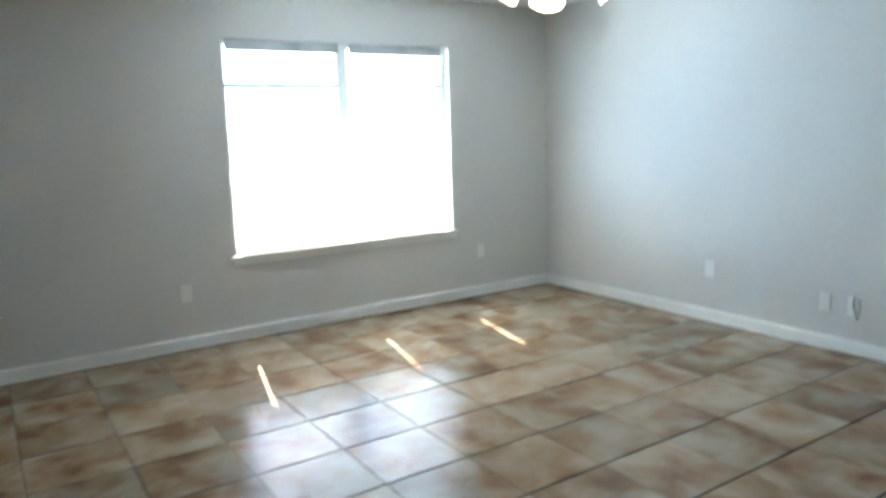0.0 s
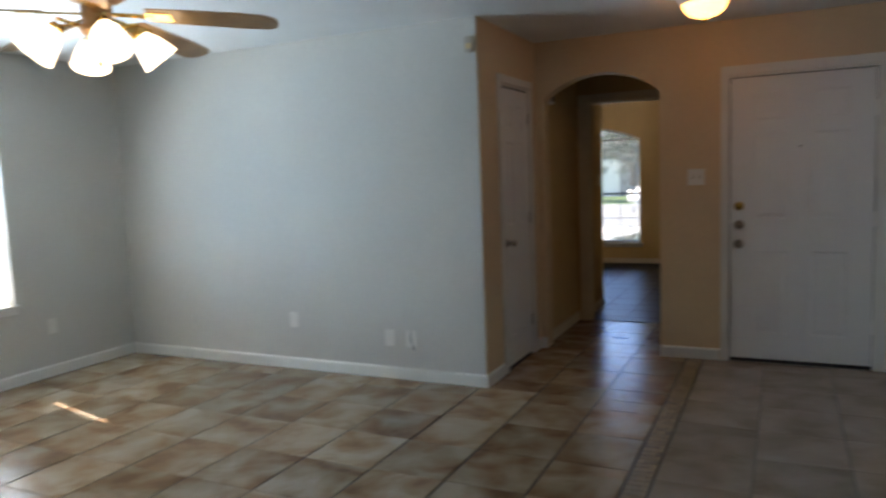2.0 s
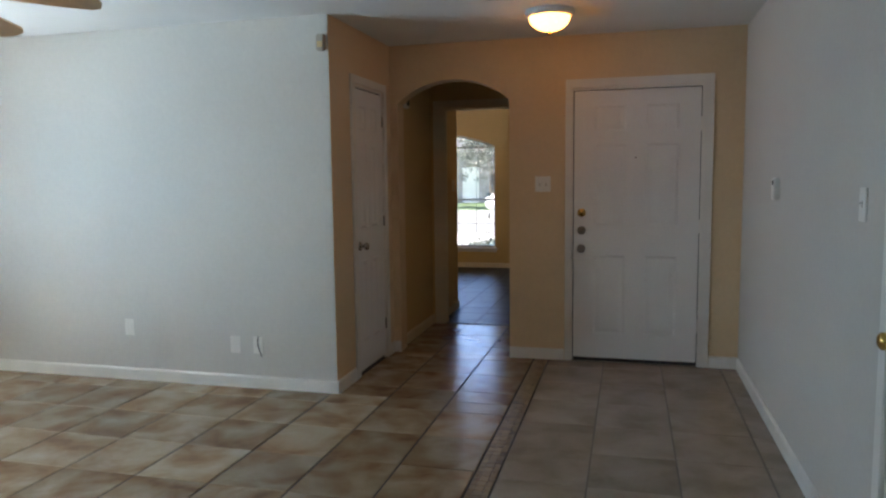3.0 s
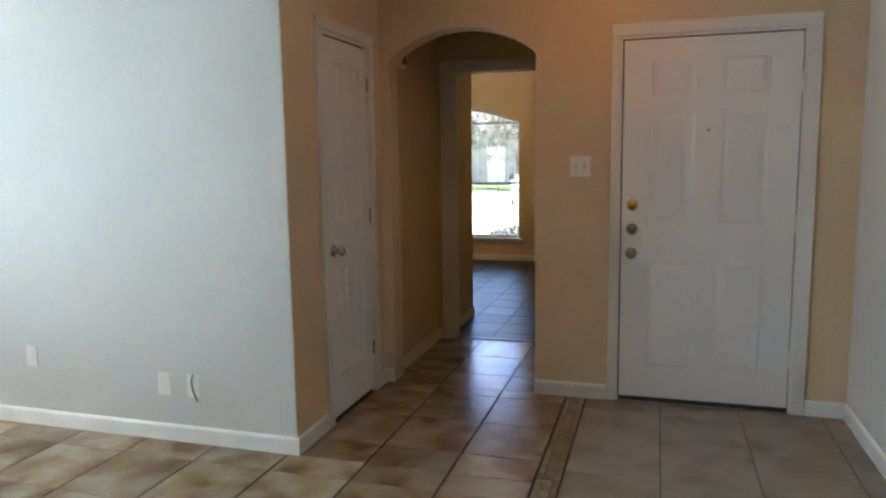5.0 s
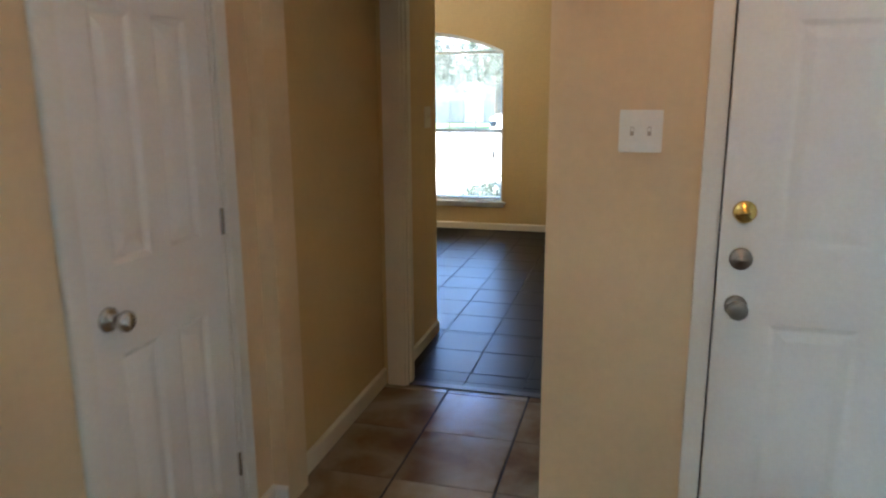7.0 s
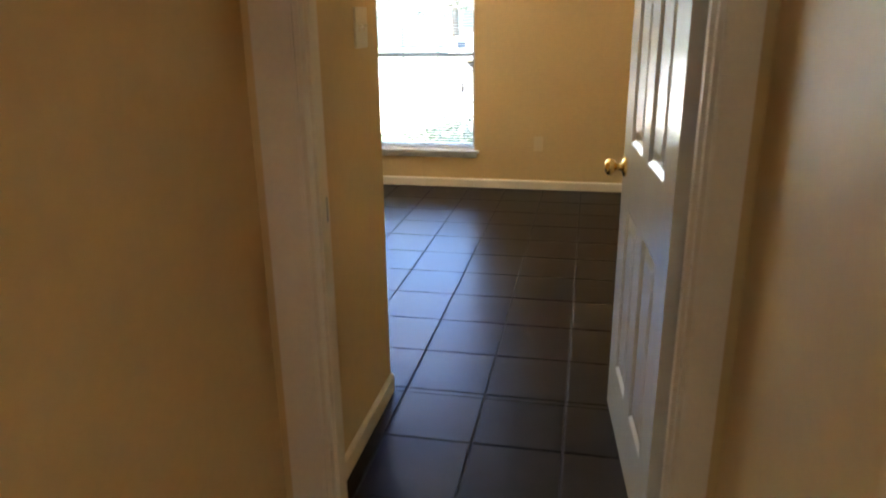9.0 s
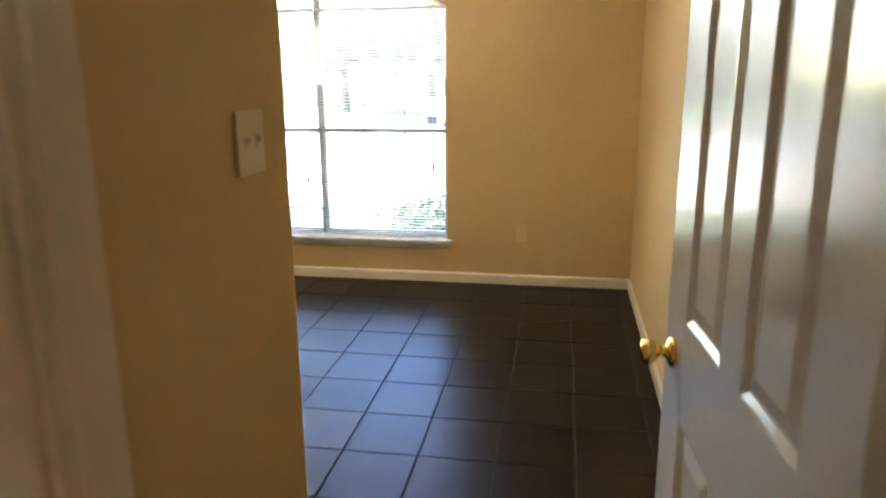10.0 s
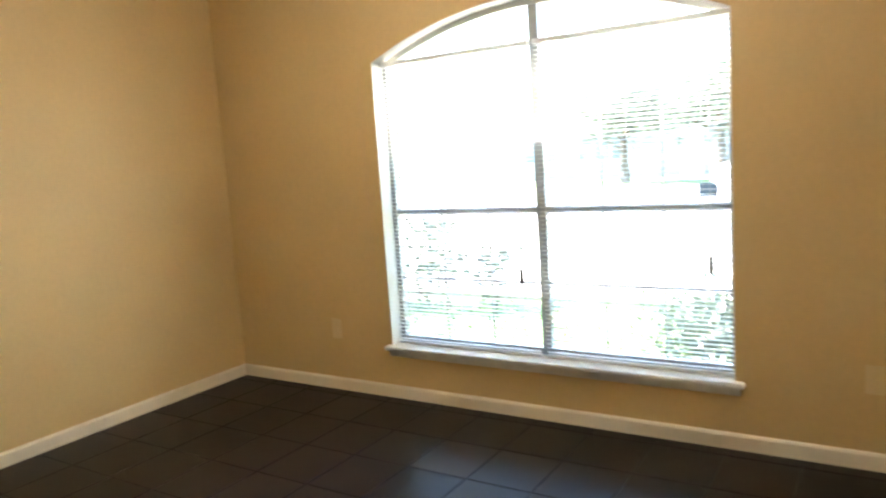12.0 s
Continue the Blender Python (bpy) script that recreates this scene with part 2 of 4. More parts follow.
# ---- plan ----
CEIL, CEILB = 2.42, 2.74
XW, YN, XE, YA, XR, YS = -4.297, 4.218, -1.0, 5.385, 1.60, -2.6
XHL, XHR, YB0, YB1 = -0.985, 0.065, 6.52, 6.63
XP, YP, YF, XBL, XBR = -0.94, 7.365, 10.69, -4.176, 0.098
T = 0.12
W1 = (1.375, 3.192, 0.593, 2.055)
ARCH = (-0.94, -0.055, -0.1, 2.146, 0.168)
DF = (0.405, 1.335, -0.1, 2.04)
BDOOR = (-0.875, -0.022, -0.1, 2.045)
W2 = (-2.96, -1.149, 0.303, 2.055, 0.203)
CD = (4.60, 5.20, -0.1, 2.045)
RD = (1.58, 2.39, -0.1, 2.045)

structure("wall_west", wall_bm("x", XW - 0.15, XW, YS - T, YN + T, -0.1, CEIL, [W1]), M_WALL, "off-white painted living room wall with window opening", "wall")
structure("wall_north", wall_bm("y", YN, YN + T, XW, XE - 0.004, -0.1, CEIL), M_WALL, "off-white painted living room wall", "wall")
structure("wall_closet", wall_bm("x", XE - 0.10, XE, YN + 0.004, YA, -0.1, CEIL, [CD]), M_TAN, "tan painted entry wall around closet door", "wall")
structure("wall_entry", wall_bm("y", YA, YA + 0.15, XE - 0.10, XR, -0.1, CEIL, [ARCH, DF]), M_TAN, "tan painted entry wall with arched opening and front door", "wall")
structure("wall_east", wall_bm("x", XR, XR + T, YS - T, YA + 0.15, -0.1, CEIL, [RD]), M_WALL, "off-white painted side wall with closed door", "wall")
structure("wall_south", wall_bm("y", YS - T, YS, XW, XR, -0.1, CEIL), M_WALL, "plain off-white wall", "wall")
structure("wall_hall_west", box(XHL - 0.08, XHL, YA + 0.15, YB0, -0.1, CEIL), M_TAN_CAST, "tan painted hallway wall in a golden cast", "wall")
structure("wall_hall_east", box(XHR, XHR + 0.10, YA + 0.15, YB0, -0.1, CEIL), M_TAN_CAST, "tan painted hallway wall in a golden cast", "wall")
structure("wall_bedroom_door", wall_bm("y", YB0, YB1, XP - T, XBR + T, -0.1, CEILB, [BDOOR]), M_TAN_CAST, "tan painted wall in a golden cast with bedroom doorway", "wall")
structure("wall_passage", box(XP - T, XP, YB1, YP, -0.1, CEILB), M_TAN_CAST, "tan painted short passage wall in a golden cast", "wall")
structure("wall_bedroom_south", box(XBL, XP - T, YP - T, YP, -0.1, CEILB), M_TAN_CAST, "tan painted bedroom wall in a golden cast", "wall")
structure("wall_bedroom_north", wall_bm("y", YF, YF + 0.16, XBL - T, XBR + T, -0.1, CEILB, [W2]), M_TAN_CAST, "tan painted bedroom wall in a golden cast with arched window opening", "wall")
structure("wall_bedroom_west", box(XBL - T, XBL, YP - T, YF, -0.1, CEILB), M_TAN_CAST, "tan painted bedroom wall in a golden cast", "wall")
structure("wall_bedroom_east", box(XBR, XBR + T, YB1, YF, -0.1, CEILB), M_TAN_CAST, "tan painted bedroom wall in a golden cast", "wall")
structure("ceiling", box(XW - 0.15, XR + T, YS - T, YA + 0.1, CEIL, CEIL + 0.2), M_CEIL, "white textured living room ceiling", "ceiling")
structure("ceiling_hall", box(XE - 0.10, XR + T, YA + 0.1, YB0, CEIL, CEIL + 0.2), M_CEIL, "white textured hall ceiling", "ceiling")
structure("ceiling_bedroom", box(XBL - T, XBR + T, YB0, YF + 0.16, CEILB, CEILB + 0.1), M_CEIL, "white textured bedroom ceiling", "ceiling")
structure("closet_back", box(XE - 0.75, XE - 0.10, YN + T, YA + 0.1, -0.05, 2.3), M_WALL, "plain closet interior behind closed door", "wall")


# ---- baseboards ----
def board(name, pts, h, material, th=0.013):
    """Baseboard along a straight run; th is measured towards the room, which lies to the left of the run."""
    (x0, y0), (x1, y1) = pts
    d = Vector((x1 - x0, y1 - y0))
    L = d.length
    bm = bmesh.new()
    prof = [(0, 0), (th, 0), (th, h - 0.012), (th * 0.55, h - 0.003), (0.002, h), (0, h)]
    a = [bm.verts.new((0, p, q)) for p, q in prof]
    b = [bm.verts.new((L, p, q)) for p, q in prof]
    n = len(prof)
    for i in range(n):
        bm.faces.new((a[i], a[(i + 1) % n], b[(i + 1) % n], b[i]))
    bm.faces.new(a)
    bm.faces.new(b)
    bmesh.ops.transform(bm, matrix=pose(x0, y0, 0, 0, 0, math.degrees(math.atan2(d.y, d.x))), verts=bm.verts)
    return structure(name, bm, material, "white painted wooden baseboard" if material is M_TRIM else "cream painted wooden baseboard", "baseboard")


for k, (pts, h) in enumerate((
    (((XW, YN), (XW, YS)), 0.085), (((XE + 0.013, YN), (XW + 0.013, YN)), 0.085), (((XE, CD[0] - 0.06), (XE, YN)), 0.085),
    (((XE, YA), (XE, CD[1] + 0.06)), 0.085), (((ARCH[0], YA), (XE + 0.013, YA)), 0.085), (((DF[0] - 0.045, YA), (ARCH[1], YA)), 0.085),
    (((XR, YA), (DF[1] + 0.065, YA)), 0.085), (((XR, RD[1] + 0.07), (XR, YA - 0.013)), 0.085), (((XR, YS), (XR, RD[0] - 0.07)), 0.085),
    (((XHL, YB0), (XHL, YA)), 0.085), (((XHR, YA + 0.15), (XHR, YB0)), 0.085), (((XP, YP), (XP, YB1)), 0.085),
    (((XBL, YP), (XP, YP)), 0.085), (((XBL, YF), (XBL, YP + 0.013)), 0.085), (((XBR, YF), (XBL + 0.013, YF)), 0.085), (((XBR, YB1), (XBR, YF - 0.013)), 0.085),
)):
    board("baseboard_%d" % (k + 1), pts, h if k < 11 else 0.072, M_TRIM if k < 9 else M_CREAM)


# ---- doors ----
def casing(name, axis, face, out, u0, u1, z1, w=0.062, th=0.016, wl=None, wr=None, material=None):
    """Door trim of two legs and a head on one wall face; out is +1 or -1, the side of the room."""
    t = thing(name, "white painted wooden door casing", "door casing", kind="structure")
    wl, wr = wl or w, wr or w
    a, b = sorted((face, face + out * th))
    for nm, (p, q, r, s) in (("leg", (u0 - wl, u0 + 0.006, 0, z1)), ("leg", (u1 - 0.006, u1 + wr, 0, z1)), ("head", (u0 - wl, u1 + wr, z1 + 0.0005, z1 + w))):
        bm = box(a, b, p, q, r, s, 0.004) if axis == "x" else box(p, q, a, b, r, s, 0.004)
        part(nm, bm, material or M_TRIM, t)
    return t


def panel_door(name, label, width, height, material, at, knob_u, knob_z, knob_mat, thick=0.038, both=False, rows=None, kind="", stile=(0.115, 0.10), relief=1.0):
    """Six-panel door; local x runs along its width from the hinge side, -y faces the viewer, z up."""
    t = thing(name, label, "door", at, kind=kind)
    rows = rows or ((0.20, 0.80), (1.02, 1.62), (1.71, height - 0.11))
    st, mid = stile
    cw = (width - 2 * st - mid) / 2
    cols = ((st, st + cw), (st + cw + mid, width - st))
    bm = bmesh.new()
    h = thick / 2
    add_box(bm, 0.004, width - 0.004, -h + 0.011, h - 0.011, 0.004, height - 0.004)
    for a, b in ((0, st), (st + cw, st + cw + mid), (width - st, width)):
        add_box(bm, a, b, -h, h, 0, height)
    zs = [0, *[z for r in rows for z in r], height]
    for a, b in cols:
        for c, d in zip(zs[::2], zs[1::2]):
            add_box(bm, a, b, -h + 0.0002, h - 0.0002, c, d)
    part("body", bm, material, t)
    # moulded panel: sloped sticking, flat groove, then the raised field
    steps = ((0.0, 0.0004), (0.004, 0.0015), (0.015, 0.0088), (0.020, 0.0095), (0.025, 0.0085), (0.048, 0.0022), (0.053, 0.0018))
    for a, b in cols:
        for c, d in rows:
            pb = bmesh.new()
            for sd in (-1, 1):
                rings = [[pb.verts.new((x, sd * (h - dp * relief), z)) for x, z in ((a + e, c + e), (b - e, c + e), (b - e, d - e), (a + e, d - e))] for e, dp in steps]
                for lo, hi in zip(rings, rings[1:]):
                    for i in range(4):
                        pb.faces.new((lo[i], lo[(i + 1) % 4], hi[(i + 1) % 4], hi[i]))
                pb.faces.new(rings[-1])
            part("panel", pb, material, t)
    for s in ((-1, 1) if both else (-1,)):
        m = pose(knob_u, s * h, knob_z, -90 * s, 0, 0)
        kb = lathe([(0.031, 0), (0.031, 0.006), (0.022, 0.011), (0.012, 0.014), (0.011, 0.03), (0.020, 0.036), (0.027, 0.047), (0.026, 0.058), (0.016, 0.066)], 24, m)
        part("knob", kb, knob_mat, t, "round metal door knob", True)
    return t


casing("door_casing_front", "y", YA, -1, DF[0], DF[1], DF[3], wl=0.04)
casing("door_casing_closet", "x", XE, 1, CD[0], CD[1], CD[3], w=0.058)
casing("door_casing_bedroom", "y", YB0, -1, BDOOR[0], BDOOR[1], BDOOR[3], wl=0.086, wr=0.062, material=M_CREAM)
casing("door_casing_bedroom_inside", "y", YB1, 1, BDOOR[0], BDOOR[1], BDOOR[3], wl=0.06, material=M_CREAM)
casing("door_casing_side", "x", XR, -1, RD[0], RD[1], RD[3])


def jamb(name, axis, f0, f1, u0, u1, z1, stop, material=None):
    material = material or M_TRIM
    t = thing(name, "white painted door jamb with stop", "door jamb", kind="structure")
    e = 0.016
    for p, q, r, s in ((u0, u0 + e, 0, z1), (u1 - e, u1, 0, z1), (u0 + e, u1 - e, z1 - e, z1)):
        part("jamb_board", box(f0, f1, p, q, r, s) if axis == "x" else box(p, q, f0, f1, r, s), material, t)
    for p, q, r, s in ((u0 + e, u0 + e + 0.01, 0, z1 - e), (u1 - e - 0.01, u1 - e, 0, z1 - e), (u0 + e + 0.01, u1 - e - 0.01, z1 - e - 0.01, z1 - e)):
        part("stop", box(stop[0], stop[1], p, q, r, s) if axis == "x" else box(p, q, stop[0], stop[1], r, s), material, t)
    return t


jamb("door_jamb_bedroom", "y", YB0 + 0.001, YB1 - 0.001, BDOOR[0], BDOOR[1], BDOOR[3], (YB0 + 0.03, YB0 + 0.065), M_CREAM)
jamb("door_jamb_front", "y", YA + 0.001, YA + 0.149, DF[0], DF[1], DF[3], (YA + 0.06, YA + 0.09))
jamb("door_jamb_closet", "x", XE - 0.099, XE - 0.001, CD[0], CD[1], CD[3], (XE - 0.07, XE - 0.05))
jamb("door_jamb_side", "x", XR + 0.001, XR + T - 0.001, RD[0], RD[1], RD[3], (XR + 0.055, XR + 0.075))

front = panel_door("door_1", "white painted six-panel front door, closed", 0.886, 2.009, M_DOOR, pose(DF[0] + 0.023, YA + 0.032, 0.008), 0.055, 0.848, M_STEEL, stile=(0.145, 0.13), relief=0.55)
for z, mt, nm in ((1.117, M_BRASS, "polished brass deadbolt with thumb turn"), (0.985, M_STEEL, "dull steel deadbolt")):
    db = lathe([(0.031, 0), (0.031, 0.008), (0.026, 0.013), (0.010, 0.015), (0.008, 0.022)], 24, pose(0.058, -0.019, z, 90))
    add_box(db, 0.045, 0.071, -0.050, -0.038, z - 0.005, z + 0.005, 0.002)
    part("deadbolt", db, mt, front, nm, True)
part("peephole", lathe([(0.0075, 0), (0.0075, 0.003), (0.004, 0.005)], 16, pose(0.443, -0.019, 1.52, 90)), M_PEWTER, front, "small dark peephole")
for z in (0.29, 1.02, 1.75):
    part("hinge", lathe([(0.007, -0.05), (0.007, 0.05)], 12, pose(0.892, -0.026, z)), M_TRIM, front, "painted hinge barrel")
part("sweep", box(0.002, 0.89, -0.022, -0.0195, -0.006, 0.02), M_DARK, front, "dark rubber weather strip")
part("weather_strip", box(-0.0065, -0.0005, -0.010, 0.012, 0, 2.014), M_DARK, front, "dark gap seal")
part("weather_strip", box(0.8865, 0.8910, -0.010, 0.012, 0, 2.014), M_DARK, front, "dark gap seal")
part("weather_strip", box(-0.0065, 0.886, -0.010, 0.012, 2.0095, 2.0145), M_DARK, front, "dark gap seal")
structure("door_threshold", box(DF[0] + 0.016, DF[1] - 0.016, YA + 0.004, YA + 0.14, -0.05, 0.003), M_PEWTER, "dark metal front door threshold", "threshold")

closet = panel_door("door_2", "narrow white six-panel closet door, closed", 0.564, 1.994, M_DOOR, pose(XE - 0.024, CD[0] + 0.018, 0.024, 0, 0, 90), 0.062, 0.90, M_CHROME, stile=(0.10, 0.075))
# Closet door: dark strips stand for the shade in its bottom and top gaps.
part("sweep", box(0.002, 0.562, -0.008, 0.012, -0.020, -0.0005), M_DARK, closet, "dark strip for the shade in the gap below the door")
part("gap_seal", box(0.0, 0.564, -0.008, 0.012, 1.9945, 2.0045), M_DARK, closet, "dark strip for the shade in the gap above the door")
for z in (0.25, 1.05, 1.80):
    part("hinge", lathe([(0.006, -0.04), (0.006, 0.04)], 12, pose(0.566, -0.024, z)), M_CHROME, closet, "small metal hinge barrel")
door_angle = 95.2
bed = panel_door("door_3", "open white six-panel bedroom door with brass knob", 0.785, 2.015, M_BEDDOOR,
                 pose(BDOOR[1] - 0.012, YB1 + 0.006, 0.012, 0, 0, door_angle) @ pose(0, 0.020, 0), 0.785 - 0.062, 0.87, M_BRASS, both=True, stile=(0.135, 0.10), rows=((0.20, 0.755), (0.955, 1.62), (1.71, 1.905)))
for z in (0.25, 1.02, 1.80):
    hb = lathe([(0.007, -0.045), (0.007, 0.045)], 12, pose(-0.004, -0.02, z))
    add_box(hb, 0.0, 0.03, -0.0215, -0.019, z - 0.044, z + 0.044)
    part("hinge", hb, M_BRASS, bed, "brass hinge")
part("latch_plate", box(0.7852, 0.7865, -0.012, 0.012, 0.86, 0.93), M_BRASS, bed, "brass latch plate")
panel_door("door_4", "white six-panel side door, closed, with brass knob", 0.774, 2.015, M_DOOR, pose(XR + 0.024, RD[1] - 0.018, 0.012, 0, 0, -90), 0.062, 0.90, M_BRASS)
strike = tagged(part("strike_plate", box(BDOOR[0] + 0.0165, BDOOR[0] + 0.018, YB0 + 0.068, YB0 + 0.095, 0.88, 0.94), M_PEWTER), "dark metal strike plate in door jamb", "strike plate")
structure("threshold_strip", box(BDOOR[0] + 0.016, BDOOR[1] - 0.016, YB0 + 0.004, YB0 + 0.058, -0.02, 0.006, 0.003), M_STRIP, "dark bronze threshold strip between floors", "threshold")


# ---- windows ----
def bar(parent, name, b, material=None, bevel=0.003, label=""):
    return part(name, box(*b, bevel), material or M_ALU, parent, label)


def pane(parent, b):
    p = part("pane", box(*b), M_GLASS, parent, "clear glass pane")
    p.visible_shadow = False
    return p


win1 = thing("window_1", "wide two-part sliding window with grey metal frame and blinds", "window", kind="structure")
y0, y1, z0, z1 = W1
xo = XW - 0.115
ym = (y0 + y1) / 2
for b in ((xo, xo + 0.05, y0, y0 + 0.035, z0, z1), (xo, xo + 0.05, y1 - 0.035, y1, z0, z1), (xo, xo + 0.05, y0 + 0.035, y1 - 0.035, z0, z0 + 0.035),
          (xo, xo + 0.05, y0 + 0.035, y1 - 0.035, z1 - 0.035, z1), (xo, xo + 0.05, ym - 0.04, ym + 0.04, z0 + 0.035, z1 - 0.035)):
    bar(win1, "window_frame", b, M_TRIM)
for a, c in ((y0 + 0.035, ym - 0.04), (ym + 0.04, y1 - 0.035)):
    bar(win1, "meeting_rail", (xo + 0.008, xo + 0.042, a, c, 1.74, 1.77), M_ALU)
    for p, q in ((z0 + 0.035, 1.74), (1.77, z1 - 0.035)):
        pane(win1, (xo + 0.022, xo + 0.026, a, c, p, q))
sb = box(XW - 0.148, XW + 0.035, y0 - 0.035, y1 + 0.035, z0 - 0.022, z0 + 0.001, 0.005)
add_box(sb, XW, XW + 0.014, y0 - 0.02, y1 + 0.02, z0 - 0.065, z0 - 0.022, 0.003)
part("window_sill", sb, M_TRIM, win1, "white painted wooden sill")

win2 = thing("window_2", "tall arched window with grey metal frame and muntins", "window", kind="structure")
x0, x1, z0, z1, rise = W2
ZS = z1 - rise
fo = YF + 0.095
xm = (x0 + x1) / 2


def arch_ring(x0, x1, za, z1, rise, w, y0, y1):
    bm = bmesh.new()
    rows = []
    n = 28
    for k in range(n + 1):
        u = x0 + (x1 - x0) * k / n
        z = arc_z(u, x0, x1, z1, rise)
        rows.append([bm.verts.new(p) for p in ((u, y0, z - w), (u, y1, z - w), (u, y1, z - 0.001), (u, y0, z - 0.001))])
    for p, q in zip(rows, rows[1:]):
        for i in range(4):
            bm.faces.new((p[i], p[(i + 1) % 4], q[(i + 1) % 4], q[i]))
    bm.faces.new(rows[0])
    bm.faces.new(rows[-1])
    return bm


for a, c in ((x0, x0 + 0.004), (x1 - 0.004, x1)):
    part("reveal_liner", box(a, c, YF + 0.001, fo - 0.001, z0 + 0.001, ZS), M_TRIM, win2, "white painted reveal")
part("reveal_liner", arch_ring(x0, x1, ZS, z1, rise, 0.005, YF + 0.001, fo - 0.001), M_TRIM, win2, "white painted curved reveal")
for b in ((x0, x0 + 0.03, fo, fo + 0.05, z0, ZS), (x1 - 0.03, x1, fo, fo + 0.05, z0, ZS), (x0 + 0.03, x1 - 0.03, fo, fo + 0.05, z0, z0 + 0.035),
          (xm - 0.024, xm + 0.024, fo, fo + 0.05, z0 + 0.035, z1 - 0.034), (x0 + 0.03, xm - 0.024, fo + 0.004, fo + 0.046, ZS - 0.02, ZS + 0.005), (xm + 0.024, x1 - 0.03, fo + 0.004, fo + 0.046, ZS - 0.02, ZS + 0.005)):
    bar(win2, "window_frame", b)
part("window_frame", arch_ring(x0, x1, ZS, z1, rise, 0.032, fo, fo + 0.05), M_TRIM, win2, "curved white frame head")
for a, c in ((x0 + 0.03, xm - 0.024), (xm + 0.024, x1 - 0.03)):
    bar(win2, "meeting_rail", (a, c, fo + 0.006, fo + 0.044, 1.025, 1.058))
    bar(win2, "muntin", (a, c, fo + 0.018, fo + 0.026, 0.666, 0.676), bevel=0)
    for f in (1 / 3, 2 / 3):
        u = a + (c - a) * f
        bar(win2, "muntin", (u - 0.004, u + 0.004, fo + 0.018, fo + 0.0255, z0 + 0.035, 1.025), bevel=0)
        bar(win2, "muntin", (u - 0.004, u + 0.004, fo + 0.018, fo + 0.0255, 1.058, ZS - 0.02), bevel=0)
        bar(win2, "muntin", (u - 0.004, u + 0.004, fo + 0.018, fo + 0.0255, ZS + 0.005, arc_z(u, x0, x1, z1, rise) - 0.034), bevel=0)
    for p, q in ((z0 + 0.035, 1.025), (1.058, ZS - 0.02)):
        pane(win2, (a, c, fo + 0.028, fo + 0.032, p, q))
gp = bmesh.new()
front_v, back_v = [], []
us = [x0 + 0.01 + (x1 - x0 - 0.02) * k / 24 for k in range(25)]
for yy, lst in ((fo + 0.028, front_v), (fo + 0.032, back_v)):
    lst.extend([gp.verts.new((u, yy, max(ZS + 0.004, arc_z(u, x0, x1, z1, rise) - 0.01))) for u in us])
    lst.extend([gp.verts.new((x1 - 0.01, yy, ZS)), gp.verts.new((x0 + 0.01, yy, ZS))])
gp.faces.new(front_v)
gp.faces.new(list(reversed(back_v)))
for k in range(len(front_v)):
    j = (k + 1) % len(front_v)
    gp.faces.new((front_v[k], back_v[k], back_v[j], front_v[j]))
ap = part("pane", gp, M_GLASS, win2, "clear arched glass pane")
ap.visible_shadow = False
sb = box(x0 - 0.025, x1 + 0.04, YF - 0.045, YF + 0.155, z0 - 0.022, z0 + 0.001, 0.005)
add_box(sb, x0 - 0.01, x1 + 0.02, YF - 0.014, YF, z0 - 0.06, z0 - 0.022, 0.003)
part("window_sill", sb, M_SILL, win2, "pale glossy sill with apron")
part("sticker", box(x1 - 0.16, x1 - 0.085, fo + 0.0265, fo + 0.0275, 1.085, 1.145), M_STICKER, win2, "small blue-grey label on the glass")


